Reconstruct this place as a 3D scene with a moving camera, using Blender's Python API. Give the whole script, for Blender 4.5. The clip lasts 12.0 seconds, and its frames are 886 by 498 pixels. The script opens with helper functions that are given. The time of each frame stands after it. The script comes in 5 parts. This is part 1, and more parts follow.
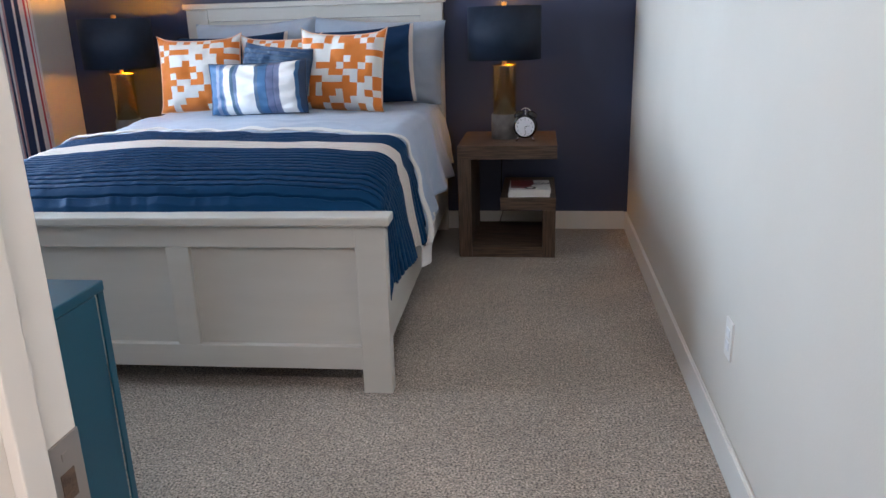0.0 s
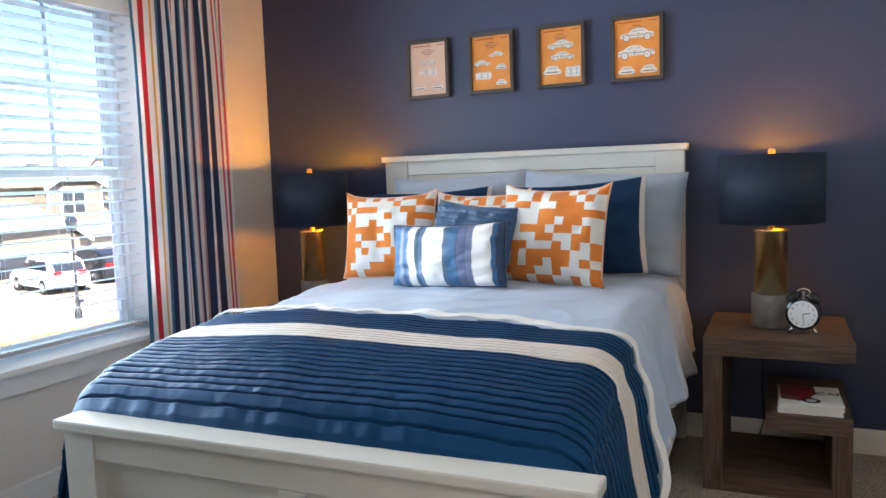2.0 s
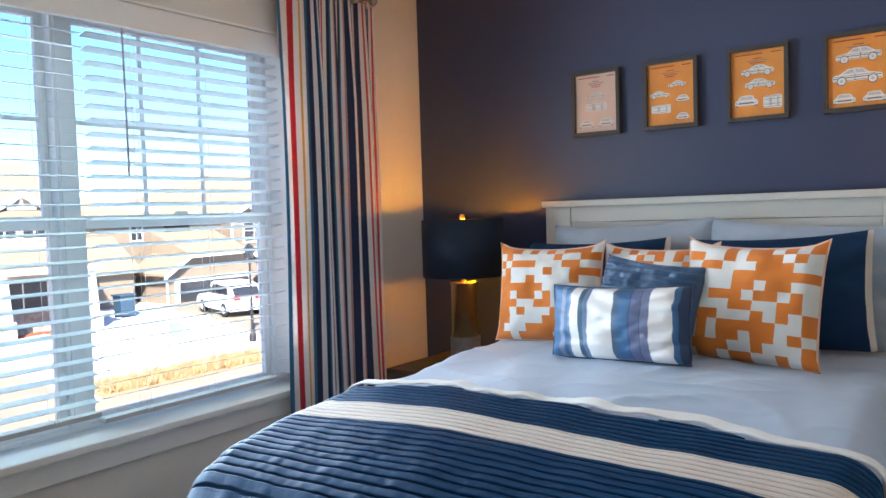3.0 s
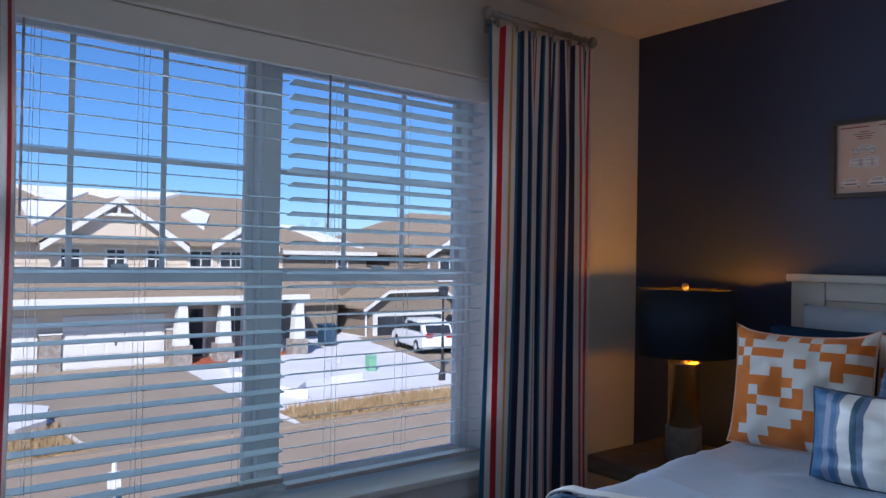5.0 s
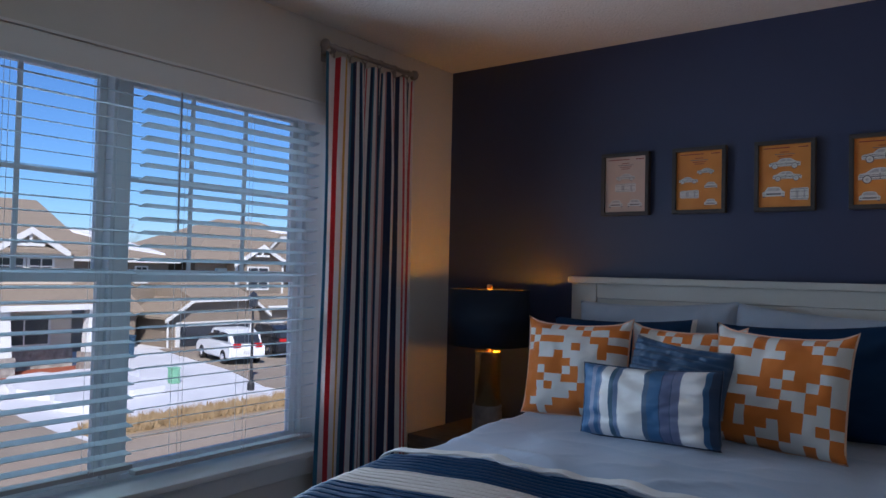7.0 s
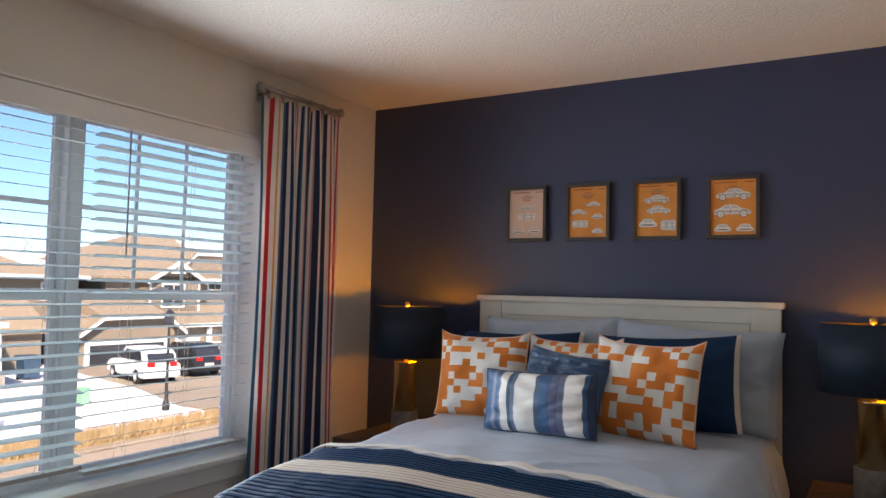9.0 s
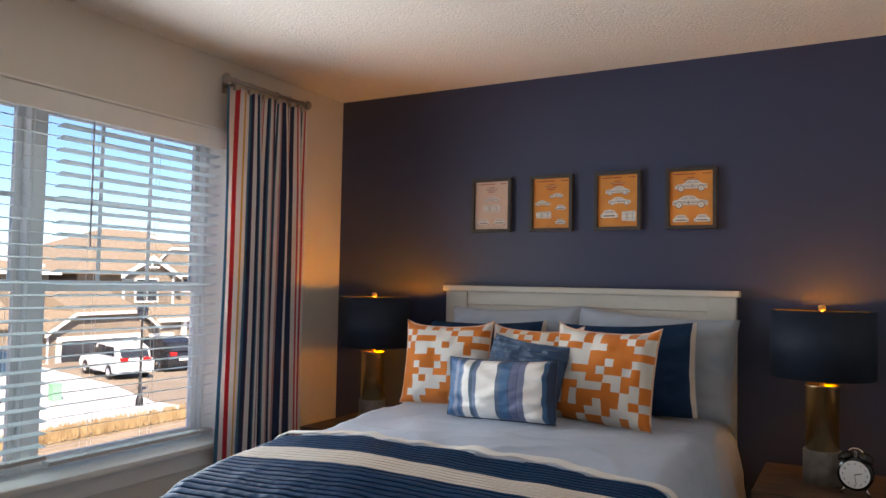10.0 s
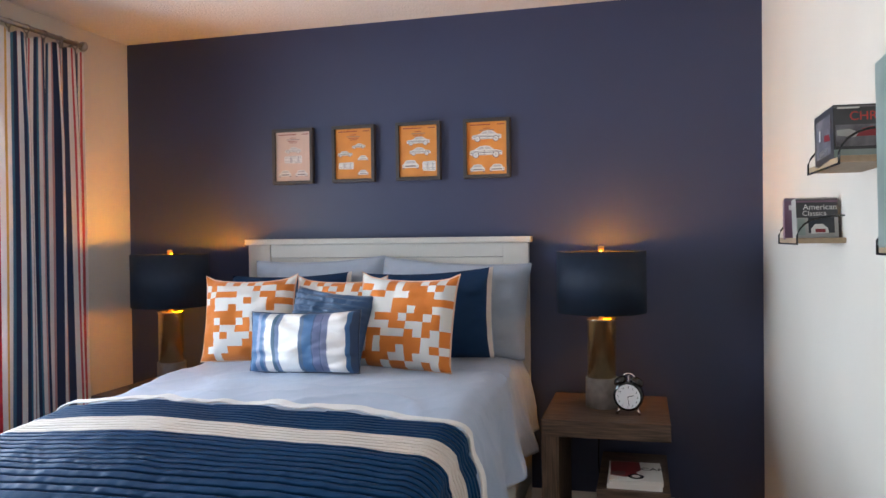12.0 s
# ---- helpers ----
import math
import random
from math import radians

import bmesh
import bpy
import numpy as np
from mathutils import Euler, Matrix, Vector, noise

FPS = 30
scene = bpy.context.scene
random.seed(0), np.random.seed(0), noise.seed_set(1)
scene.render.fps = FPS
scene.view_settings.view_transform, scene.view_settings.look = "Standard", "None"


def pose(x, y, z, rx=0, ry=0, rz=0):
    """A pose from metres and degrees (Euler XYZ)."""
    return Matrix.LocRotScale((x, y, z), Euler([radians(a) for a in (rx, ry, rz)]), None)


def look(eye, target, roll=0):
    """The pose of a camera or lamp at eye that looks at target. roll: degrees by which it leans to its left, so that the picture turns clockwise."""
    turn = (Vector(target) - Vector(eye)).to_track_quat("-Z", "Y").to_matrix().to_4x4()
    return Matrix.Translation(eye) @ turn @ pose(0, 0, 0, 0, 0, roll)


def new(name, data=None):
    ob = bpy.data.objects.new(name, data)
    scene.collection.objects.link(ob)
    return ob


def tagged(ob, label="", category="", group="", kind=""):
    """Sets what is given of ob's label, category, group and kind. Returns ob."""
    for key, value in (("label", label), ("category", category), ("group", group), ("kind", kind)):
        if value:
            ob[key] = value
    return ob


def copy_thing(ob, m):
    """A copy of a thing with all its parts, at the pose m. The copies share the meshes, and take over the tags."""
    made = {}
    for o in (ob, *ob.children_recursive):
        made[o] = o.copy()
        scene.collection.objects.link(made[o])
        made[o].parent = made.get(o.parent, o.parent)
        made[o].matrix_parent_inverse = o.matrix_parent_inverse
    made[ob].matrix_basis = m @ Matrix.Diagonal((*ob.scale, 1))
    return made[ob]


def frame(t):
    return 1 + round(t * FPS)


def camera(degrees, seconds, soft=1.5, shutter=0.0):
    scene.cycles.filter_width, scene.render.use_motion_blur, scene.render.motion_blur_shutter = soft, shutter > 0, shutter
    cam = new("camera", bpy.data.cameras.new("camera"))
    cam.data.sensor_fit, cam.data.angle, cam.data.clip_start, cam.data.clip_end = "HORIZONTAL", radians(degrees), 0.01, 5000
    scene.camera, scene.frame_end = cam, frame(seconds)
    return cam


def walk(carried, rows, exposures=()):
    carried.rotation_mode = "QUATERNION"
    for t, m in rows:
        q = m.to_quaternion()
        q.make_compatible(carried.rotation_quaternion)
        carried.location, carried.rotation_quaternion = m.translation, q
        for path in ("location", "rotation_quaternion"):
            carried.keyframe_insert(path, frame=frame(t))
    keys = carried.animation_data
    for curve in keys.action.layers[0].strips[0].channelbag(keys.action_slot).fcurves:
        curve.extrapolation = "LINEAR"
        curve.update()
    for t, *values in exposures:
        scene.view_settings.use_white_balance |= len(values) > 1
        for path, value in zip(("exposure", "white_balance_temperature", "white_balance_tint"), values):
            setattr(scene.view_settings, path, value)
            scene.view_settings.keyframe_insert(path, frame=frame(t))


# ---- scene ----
cam = camera(61.7, 12.0)
PATH = [
    (0, (0.532, 0.335, 1.275), (0.275, 2.232, 0.696), -1.7),
    (0.5, (0.522, 0.604, 1.288), (0.088, 2.494, 0.8), -1.6),
    (1, (0.478, 0.83, 1.286), (-0.058, 2.717, 0.895), -1.6),
    (1.5, (0.421, 1.064, 1.308), (-0.239, 2.932, 1.032), -2.0),
    (2, (0.365, 1.248, 1.312), (-0.464, 3.058, 1.121), -2.0),
    (2.5, (0.287, 1.464, 1.367), (-0.737, 3.177, 1.237), -2.3),
    (3, (0.165, 1.621, 1.396), (-1.032, 3.22, 1.299), -1.8),
    (4.8, (-0.118, 1.881, 1.477), (-1.666, 3.148, 1.493), 0.8),
    (5, (-0.127, 1.845, 1.479), (-1.693, 3.088, 1.502), 1.0),
    (5.5, (-0.112, 1.747, 1.479), (-1.711, 2.948, 1.505), 1.5),
    (6, (-0.036, 1.697, 1.455), (-1.557, 2.996, 1.482), 1.7),
    (6.5, (0.055, 1.609, 1.44), (-1.298, 3.082, 1.471), 1.7),
    (7, (0.109, 1.473, 1.454), (-1.093, 3.07, 1.511), 1.3),
    (7.5, (0.138, 1.314, 1.462), (-0.954, 2.987, 1.554), 1.0),
    (9.5, (0.437, 1.09, 1.465), (-0.575, 2.812, 1.571), 1.3),
    (10, (0.456, 1.087, 1.448), (-0.517, 2.832, 1.54), 1.1),
    (10.5, (0.455, 1.086, 1.47), (-0.439, 2.874, 1.526), 0.7),
    (11, (0.476, 1.109, 1.456), (-0.305, 2.95, 1.491), 0.2),
    (11.5, (0.507, 1.138, 1.443), (-0.143, 3.029, 1.448), -0.2),
    (12, (0.514, 1.126, 1.431), (-0.005, 3.057, 1.402), -0.7),
]
EXPOSURES = [(0.0, 3.25, 5950, 16), (0.5, 3.4, 6350, 16), (1.0, 3.5, 6700, 16), (1.5, 3.55, 6500, 14), (2.5, 3.35, 6200, 10), (3.0, 3.1, 6250, 11), (4.8, 1.55, 5450, 15), (5.5, 1.25, 5450, 14), (6.5, 1.15, 5400, 15), (7.0, 1.3, 5500, 15), (7.5, 1.6, 5850, 16), (9.5, 2.4, 7300, 18), (10.5, 2.55, 7200, 18), (11.0, 2.85, 7000, 18), (11.5, 2.95, 6300, 15), (12.0, 3.2, 6450, 17)]
walk(cam, [(t, look(eye, target, roll)) for t, eye, target, roll in PATH], EXPOSURES)

# ---- world and light ----
world = bpy.data.worlds.new("sky")
scene.world = world
world.use_nodes = True
wn = world.node_tree.nodes
sky = wn.new("ShaderNodeTexSky")
sky.sky_type, sky.sun_disc = "NISHITA", False
sky.sun_elevation, sky.sun_rotation = radians(38), radians(130)
sky.dust_density, sky.ozone_density = 0.0, 10.0
world.node_tree.links.new(sky.outputs[0], wn["Background"].inputs[0])
wn["Background"].inputs[1].default_value = 0.05
sun = new("sun", bpy.data.lights.new("sun", "SUN"))
sun.data.energy, sun.data.angle, sun.data.color = 2.7, radians(0.5), (1.0, 0.91, 0.79)
sun.matrix_world = look((0, 0, 0), (-0.6, 0.5, -0.6))
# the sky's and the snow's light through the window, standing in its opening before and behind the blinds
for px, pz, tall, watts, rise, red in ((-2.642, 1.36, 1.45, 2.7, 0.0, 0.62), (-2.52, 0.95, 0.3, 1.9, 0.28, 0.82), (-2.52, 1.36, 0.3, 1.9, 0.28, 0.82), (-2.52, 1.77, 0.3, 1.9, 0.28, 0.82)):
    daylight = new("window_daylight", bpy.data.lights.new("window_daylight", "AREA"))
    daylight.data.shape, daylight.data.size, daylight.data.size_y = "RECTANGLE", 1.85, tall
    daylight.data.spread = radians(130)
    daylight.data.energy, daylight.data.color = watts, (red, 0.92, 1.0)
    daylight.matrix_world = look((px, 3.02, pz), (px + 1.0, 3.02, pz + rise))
# the lit hall behind the door
hall_light = new("hall_light", bpy.data.lights.new("hall_light", "AREA"))
hall_light.data.energy, hall_light.data.size, hall_light.data.color = 4.0, 0.5, (1.0, 0.88, 0.78)
hall_light.matrix_world = look((0.55, -0.3, 2.58), (0.5, 0.1, 0))
# each shade's bulb, and a low light added for the glow underneath
for bx, by, bz, watts in ((0.327, 4.68, 1.32, 1.4), (-1.975, 4.69, 1.32, 1.5), (0.357, 4.71, 1.115, 0.09), (-1.955, 4.71, 1.115, 0.6)):
    bulb = new("lampshade_light", bpy.data.lights.new("lampshade_light", "POINT"))
    bulb.data.energy, bulb.data.shadow_soft_size, bulb.data.color = watts, 0.028, (1.0, 0.35, 0.0)
    bulb.location = (bx, by, bz)


# ---- materials ----
def mat(name, color, rough=0.6, metal=0.0, color2=None, scale=6.0, bump=0.0, bscale=120.0, sheen=0.0, stretch=(1, 1, 1), spec=0.5):
    m = bpy.data.materials.new(name)
    m.use_nodes = True
    n, l = m.node_tree.nodes, m.node_tree.links
    p = n["Principled BSDF"]
    p.inputs["Roughness"].default_value, p.inputs["Metallic"].default_value = rough, metal
    p.inputs["Base Color"].default_value = (*color, 1)
    p.inputs["Specular IOR Level"].default_value = spec
    if sheen:
        p.inputs["Sheen Weight"].default_value = sheen
    co = n.new("ShaderNodeTexCoord")
    mp = n.new("ShaderNodeMapping")
    mp.inputs["Scale"].default_value = stretch
    l.new(co.outputs["Object"], mp.inputs["Vector"])
    if color2:
        a = n.new("ShaderNodeTexNoise")
        a.inputs["Scale"].default_value, a.inputs["Detail"].default_value = scale, 8
        l.new(mp.outputs[0], a.inputs["Vector"])
        r = n.new("ShaderNodeValToRGB")
        r.color_ramp.elements[0].position, r.color_ramp.elements[1].position = 0.32, 0.68
        r.color_ramp.elements[0].color, r.color_ramp.elements[1].color = (*color, 1), (*color2, 1)
        l.new(a.outputs["Fac"], r.inputs[0])
        l.new(r.outputs[0], p.inputs["Base Color"])
    if bump:
        b = n.new("ShaderNodeTexNoise")
        b.inputs["Scale"].default_value, b.inputs["Detail"].default_value = bscale, 4
        l.new(mp.outputs[0], b.inputs["Vector"])
        k = n.new("ShaderNodeBump")
        k.inputs["Strength"].default_value, k.inputs["Distance"].default_value = bump, 0.01
        l.new(b.outputs["Fac"], k.inputs["Height"])
        l.new(k.outputs[0], p.inputs["Normal"])
    return m


def striped(name, stops, repeat=1.0, rough=0.8, axis="X", bump=0.15):
    """Cloth with stripes along the cloth's own width; stops: (share of the repeat, colour)."""
    m = mat(name, (0.5, 0.5, 0.5), rough, bump=bump, bscale=300, sheen=0.2)
    n, l = m.node_tree.nodes, m.node_tree.links
    uv = n.new("ShaderNodeUVMap")
    sep = n.new("ShaderNodeSeparateXYZ")
    l.new(uv.outputs[0], sep.inputs[0])
    mul = n.new("ShaderNodeMath")
    mul.operation, mul.inputs[1].default_value = "MULTIPLY", repeat
    l.new(sep.outputs[axis], mul.inputs[0])
    fr = n.new("ShaderNodeMath")
    fr.operation = "FRACT"
    l.new(mul.outputs[0], fr.inputs[0])
    r = n.new("ShaderNodeValToRGB")
    r.color_ramp.interpolation = "CONSTANT"
    e = r.color_ramp.elements
    e[0].color = (*stops[0][1], 1)
    e.remove(e[1])
    for at, c in stops[1:]:
        e.new(at).color = (*c, 1)
    l.new(fr.outputs[0], r.inputs[0])
    l.new(r.outputs[0], n["Principled BSDF"].inputs["Base Color"])
    return m


def block_print(name, cells, seed):
    """White cloth printed with orange blocks on a square grid."""
    m = mat(name, (0.8, 0.78, 0.74), 0.85, bump=0.2, bscale=400, sheen=0.2)
    n, l = m.node_tree.nodes, m.node_tree.links
    uv = n.new("ShaderNodeUVMap")
    outs = []
    for size, at in ((cells, seed), (cells / 2.0, seed + 7.3)):
        sc = n.new("ShaderNodeVectorMath")
        sc.operation, sc.inputs[1].default_value = "MULTIPLY", (size, size, size)
        l.new(uv.outputs[0], sc.inputs[0])
        fl = n.new("ShaderNodeVectorMath")
        fl.operation = "FLOOR"
        l.new(sc.outputs[0], fl.inputs[0])
        ad = n.new("ShaderNodeVectorMath")
        ad.operation, ad.inputs[1].default_value = "ADD", (at, at * 1.7, 0.3)
        l.new(fl.outputs[0], ad.inputs[0])
        w = n.new("ShaderNodeTexWhiteNoise")
        l.new(ad.outputs[0], w.inputs["Vector"])
        outs.append(w)
    mix = n.new("ShaderNodeMath")
    mix.operation = "ADD"
    l.new(outs[0].outputs["Value"], mix.inputs[0])
    less = n.new("ShaderNodeMath")
    less.operation, less.inputs[1].default_value = "MULTIPLY", 0.6
    l.new(outs[1].outputs["Value"], less.inputs[0])
    l.new(less.outputs[0], mix.inputs[1])
    gt = n.new("ShaderNodeMath")
    gt.operation, gt.inputs[1].default_value = "GREATER_THAN", 0.79
    l.new(mix.outputs[0], gt.inputs[0])
    cm = n.new("ShaderNodeMix")
    cm.data_type = "RGBA"
    cm.inputs[6].default_value, cm.inputs[7].default_value = (0.72, 0.7, 0.67, 1), (0.68, 0.19, 0.022, 1)
    l.new(gt.outputs[0], cm.inputs[0])
    l.new(cm.outputs[2], n["Principled BSDF"].inputs["Base Color"])
    return m


def glowing(name, color, strength):
    m = mat(name, color, 0.5)
    p = m.node_tree.nodes["Principled BSDF"]
    p.inputs["Emission Color"].default_value, p.inputs["Emission Strength"].default_value = (*color, 1), strength
    return m


M_WALL = mat("wall_paint", (0.66, 0.615, 0.55), 0.75, color2=(0.64, 0.595, 0.53), scale=3, bump=0.06, bscale=180)
M_NAVY = mat("navy_paint", (0.031, 0.042, 0.095), 0.42, spec=0.5, color2=(0.034, 0.045, 0.1), scale=3, bump=0.06, bscale=180)
M_CEIL = mat("ceiling_texture", (0.78, 0.75, 0.7), 0.9, color2=(0.74, 0.71, 0.66), scale=60, bump=0.6, bscale=75)
M_CARPET = mat("carpet", (0.035, 0.026, 0.019), 0.95, color2=(0.8, 0.67, 0.55), scale=140, bump=1.0, bscale=125, sheen=0.2)


def mottle(m, scale, low):
    """A second, larger variation over a material's own grain: worn and brushed patches."""
    n, l = m.node_tree.nodes, m.node_tree.links
    p = n["Principled BSDF"]
    src = p.inputs["Base Color"].links[0].from_socket
    co = n.new("ShaderNodeTexCoord")
    a = n.new("ShaderNodeTexNoise")
    a.inputs["Scale"].default_value, a.inputs["Detail"].default_value = scale, 3
    l.new(co.outputs["Object"], a.inputs["Vector"])
    r = n.new("ShaderNodeMapRange")
    r.inputs["From Min"].default_value, r.inputs["From Max"].default_value, r.inputs["To Min"].default_value, r.inputs["To Max"].default_value = 0.35, 0.65, low, 1.0
    l.new(a.outputs["Fac"], r.inputs["Value"])
    k = n.new("ShaderNodeMix")
    k.data_type, k.blend_type = "RGBA", "MULTIPLY"
    k.inputs[0].default_value = 1.0
    l.new(src, k.inputs[6])
    l.new(r.outputs[0], k.inputs[7])
    l.new(k.outputs[2], p.inputs["Base Color"])


mottle(M_CARPET, 2.6, 0.82)
mottle(M_CARPET, 38, 0.72)
M_TRIM = mat("white_trim_paint", (0.76, 0.74, 0.7), 0.4, color2=(0.73, 0.71, 0.67), scale=4, bump=0.02)
M_BED = mat("cream_bed_paint", (0.57, 0.55, 0.51), 0.45, color2=(0.535, 0.515, 0.475), scale=2.5, bump=0.05, bscale=60, stretch=(1, 1, 6))
M_WOOD = mat("walnut_wood", (0.04, 0.024, 0.016), 0.55, color2=(0.15, 0.092, 0.06), scale=7, bump=0.3, bscale=40, stretch=(1, 9, 16))
M_WOODV = mat("walnut_upright", (0.04, 0.024, 0.016), 0.55, color2=(0.15, 0.092, 0.06), scale=7, bump=0.3, bscale=40, stretch=(16, 9, 1))
M_SHADE = mat("navy_lamp_shade", (0.009, 0.017, 0.034), 0.66, color2=(0.011, 0.021, 0.04), spec=0.3, scale=30, bump=0.1, bscale=500)
M_GOLDIN = mat("dark_lining", (0.03, 0.025, 0.02), 0.7, spec=0.1)
M_BRASS = mat("brushed_brass", (0.98, 0.86, 0.55), 0.24, 1.0, color2=(0.93, 0.79, 0.47), scale=14, bump=0.02, bscale=60, stretch=(9, 9, 0.3))
brass_nodes = M_BRASS.node_tree.nodes
brass_tangent = brass_nodes.new("ShaderNodeTangent")
brass_tangent.direction_type, brass_tangent.axis = "RADIAL", "Z"
brass_nodes["Principled BSDF"].inputs["Anisotropic"].default_value = 0.75
brass_nodes["Principled BSDF"].inputs["Anisotropic Rotation"].default_value = 0.0
M_BRASS.node_tree.links.new(brass_tangent.outputs[0], brass_nodes["Principled BSDF"].inputs["Tangent"])
M_CONCRETE = mat("grey_concrete", (0.15, 0.135, 0.125), 0.85, color2=(0.22, 0.2, 0.185), scale=25, bump=0.3, bscale=90)
M_FINIAL = mat("brass_finial", (0.85, 0.5, 0.14), 0.35, 0.4)
M_DUVET = mat("pale_blue_cotton", (0.33, 0.41, 0.55), 0.8, color2=(0.37, 0.45, 0.59), scale=5, bump=0.4, bscale=16, sheen=0.3)
M_WHITE = mat("white_cotton", (0.75, 0.73, 0.72), 0.8, color2=(0.7, 0.68, 0.67), scale=6, bump=0.1, bscale=40, sheen=0.2)
M_COVER = mat("navy_satin", (0.0045, 0.028, 0.078), 0.46, spec=0.35, color2=(0.0055, 0.034, 0.092), scale=7, bump=0.12, bscale=55)
M_COVER.node_tree.nodes["Principled BSDF"].inputs["Specular Tint"].default_value = (0.12, 0.42, 0.9, 1)
M_BEIGE = mat("beige_satin", (0.62, 0.55, 0.5), 0.5, color2=(0.57, 0.5, 0.455), scale=6, bump=0.1, bscale=40, sheen=0.2)
M_NAVYCLOTH = mat("navy_cotton", (0.014, 0.03, 0.07), 0.75, color2=(0.018, 0.038, 0.085), scale=8, bump=0.15, bscale=200, sheen=0.3)
M_BLUECLOTH = mat("blue_satin", (0.013, 0.055, 0.13), 0.5, color2=(0.017, 0.066, 0.15), scale=8, bump=0.1, bscale=60, sheen=0.3)
M_GREYCLOTH = mat("pale_grey_cotton", (0.32, 0.38, 0.47), 0.8, color2=(0.36, 0.42, 0.51), scale=6, bump=0.12, bscale=40, sheen=0.3)
M_PIPING = mat("peach_piping", (0.78, 0.5, 0.36), 0.8)
M_FRAME = mat("charcoal_frame", (0.035, 0.03, 0.03), 0.5, color2=(0.045, 0.04, 0.038), scale=20, bump=0.1)
M_CHROME = mat("chrome", (0.75, 0.75, 0.76), 0.12, 1.0)
M_NICKEL = mat("brushed_nickel", (0.36, 0.33, 0.31), 0.42, 0.8)
M_BLACK = mat("black_gloss", (0.012, 0.012, 0.014), 0.2)
M_DIAL = mat("white_dial", (0.85, 0.85, 0.87), 0.4)
M_TEAL = mat("teal_lacquer", (0.004, 0.085, 0.15), 0.35, spec=0.5, color2=(0.007, 0.088, 0.148), scale=3, bump=0.02)
M_BLIND = mat("white_blind", (0.72, 0.73, 0.74), 0.45, color2=(0.69, 0.7, 0.71), scale=10)
b_nodes, b_links = M_BLIND.node_tree.nodes, M_BLIND.node_tree.links
b_thin, b_mix = b_nodes.new("ShaderNodeBsdfTranslucent"), b_nodes.new("ShaderNodeMixShader")
b_thin.inputs[0].default_value, b_mix.inputs[0].default_value = (0.72, 0.77, 0.8, 1), 0.5
b_links.new(b_nodes["Principled BSDF"].outputs[0], b_mix.inputs[1])
b_links.new(b_thin.outputs[0], b_mix.inputs[2])
b_links.new(b_mix.outputs[0], b_nodes["Material Output"].inputs[0])
# the white blind's bottom rail, its shade put into a darker colour
M_RAILSHADED = mat("shaded_blind_rail", (0.4, 0.37, 0.36), 0.6)
M_CORD = mat("blind_cord", (0.7, 0.7, 0.7), 0.8)
M_VINYL = mat("white_vinyl", (0.78, 0.79, 0.8), 0.35, color2=(0.75, 0.76, 0.77), scale=5)
M_WAND = mat("clear_wand", (0.4, 0.36, 0.38), 0.3)
M_PAPER = mat("book_pages", (0.8, 0.79, 0.76), 0.8)
M_RED = mat("dark_red_print", (0.22, 0.012, 0.02), 0.4)
M_INK = mat("black_ink", (0.02, 0.02, 0.022), 0.6)
M_PRINTWHITE = mat("white_ink", (0.66, 0.65, 0.63), 0.7)
M_PRINTGREY = mat("grey_ink", (0.16, 0.15, 0.16), 0.7)
M_PRINTPEN = mat("pale_pen_hatching", (0.36, 0.35, 0.36), 0.7, color2=(0.55, 0.54, 0.54), scale=160)
M_PRINT = mat("amber_print", (0.58, 0.2, 0.03), 0.6, color2=(0.7, 0.28, 0.05), scale=9)
# amber print with the pale reflection over it put into its colour
M_PRINTPALE = mat("reflection_paled_print", (0.57, 0.42, 0.34), 0.6, color2=(0.63, 0.49, 0.41), scale=9)
NV, TL, WH, RD, YL = (0.02, 0.036, 0.095), (0.04, 0.16, 0.26), (0.82, 0.77, 0.75), (0.55, 0.02, 0.035), (0.68, 0.4, 0.1)
M_CURTAIN = striped("striped_curtain_cloth", [(0.0, NV), (0.16, WH), (0.32, (0.6, 0.1, 0.12)), (0.41, WH), (0.57, NV), (0.68, TL), (0.74, WH), (0.86, (0.55, 0.3, 0.3)), (0.92, NV)], 7.5)
c_nodes, c_links = M_CURTAIN.node_tree.nodes, M_CURTAIN.node_tree.links
c_uv, c_sep, c_edge, c_less, c_pick = (c_nodes.new("ShaderNode" + k) for k in ("UVMap", "SeparateXYZ", "ValToRGB", "Math", "Mix"))
c_links.new(c_uv.outputs[0], c_sep.inputs[0])
c_links.new(c_sep.outputs["X"], c_edge.inputs[0])
c_edge.color_ramp.interpolation = "CONSTANT"
c_edge.color_ramp.elements[0].color = (*TL, 1)
c_edge.color_ramp.elements[1].position, c_edge.color_ramp.elements[1].color = 0.03, (*WH, 1)
for at, c in ((0.1, RD), (0.142, WH), (0.19, YL), (0.212, WH), (0.262, TL), (0.29, NV)):
    c_edge.color_ramp.elements.new(at).color = (*c, 1)
c_less.operation, c_less.inputs[1].default_value = "LESS_THAN", 0.32
c_links.new(c_sep.outputs["X"], c_less.inputs[0])
c_pick.data_type = "RGBA"
c_links.new(c_less.outputs[0], c_pick.inputs[0])
c_links.new(c_nodes["Principled BSDF"].inputs["Base Color"].links[0].from_socket, c_pick.inputs[6])
c_links.new(c_edge.outputs[0], c_pick.inputs[7])
c_links.new(c_pick.outputs[2], c_nodes["Principled BSDF"].inputs["Base Color"])
c_thin, c_mix = c_nodes.new("ShaderNodeBsdfTranslucent"), c_nodes.new("ShaderNodeMixShader")
c_mix.inputs[0].default_value = 0.3
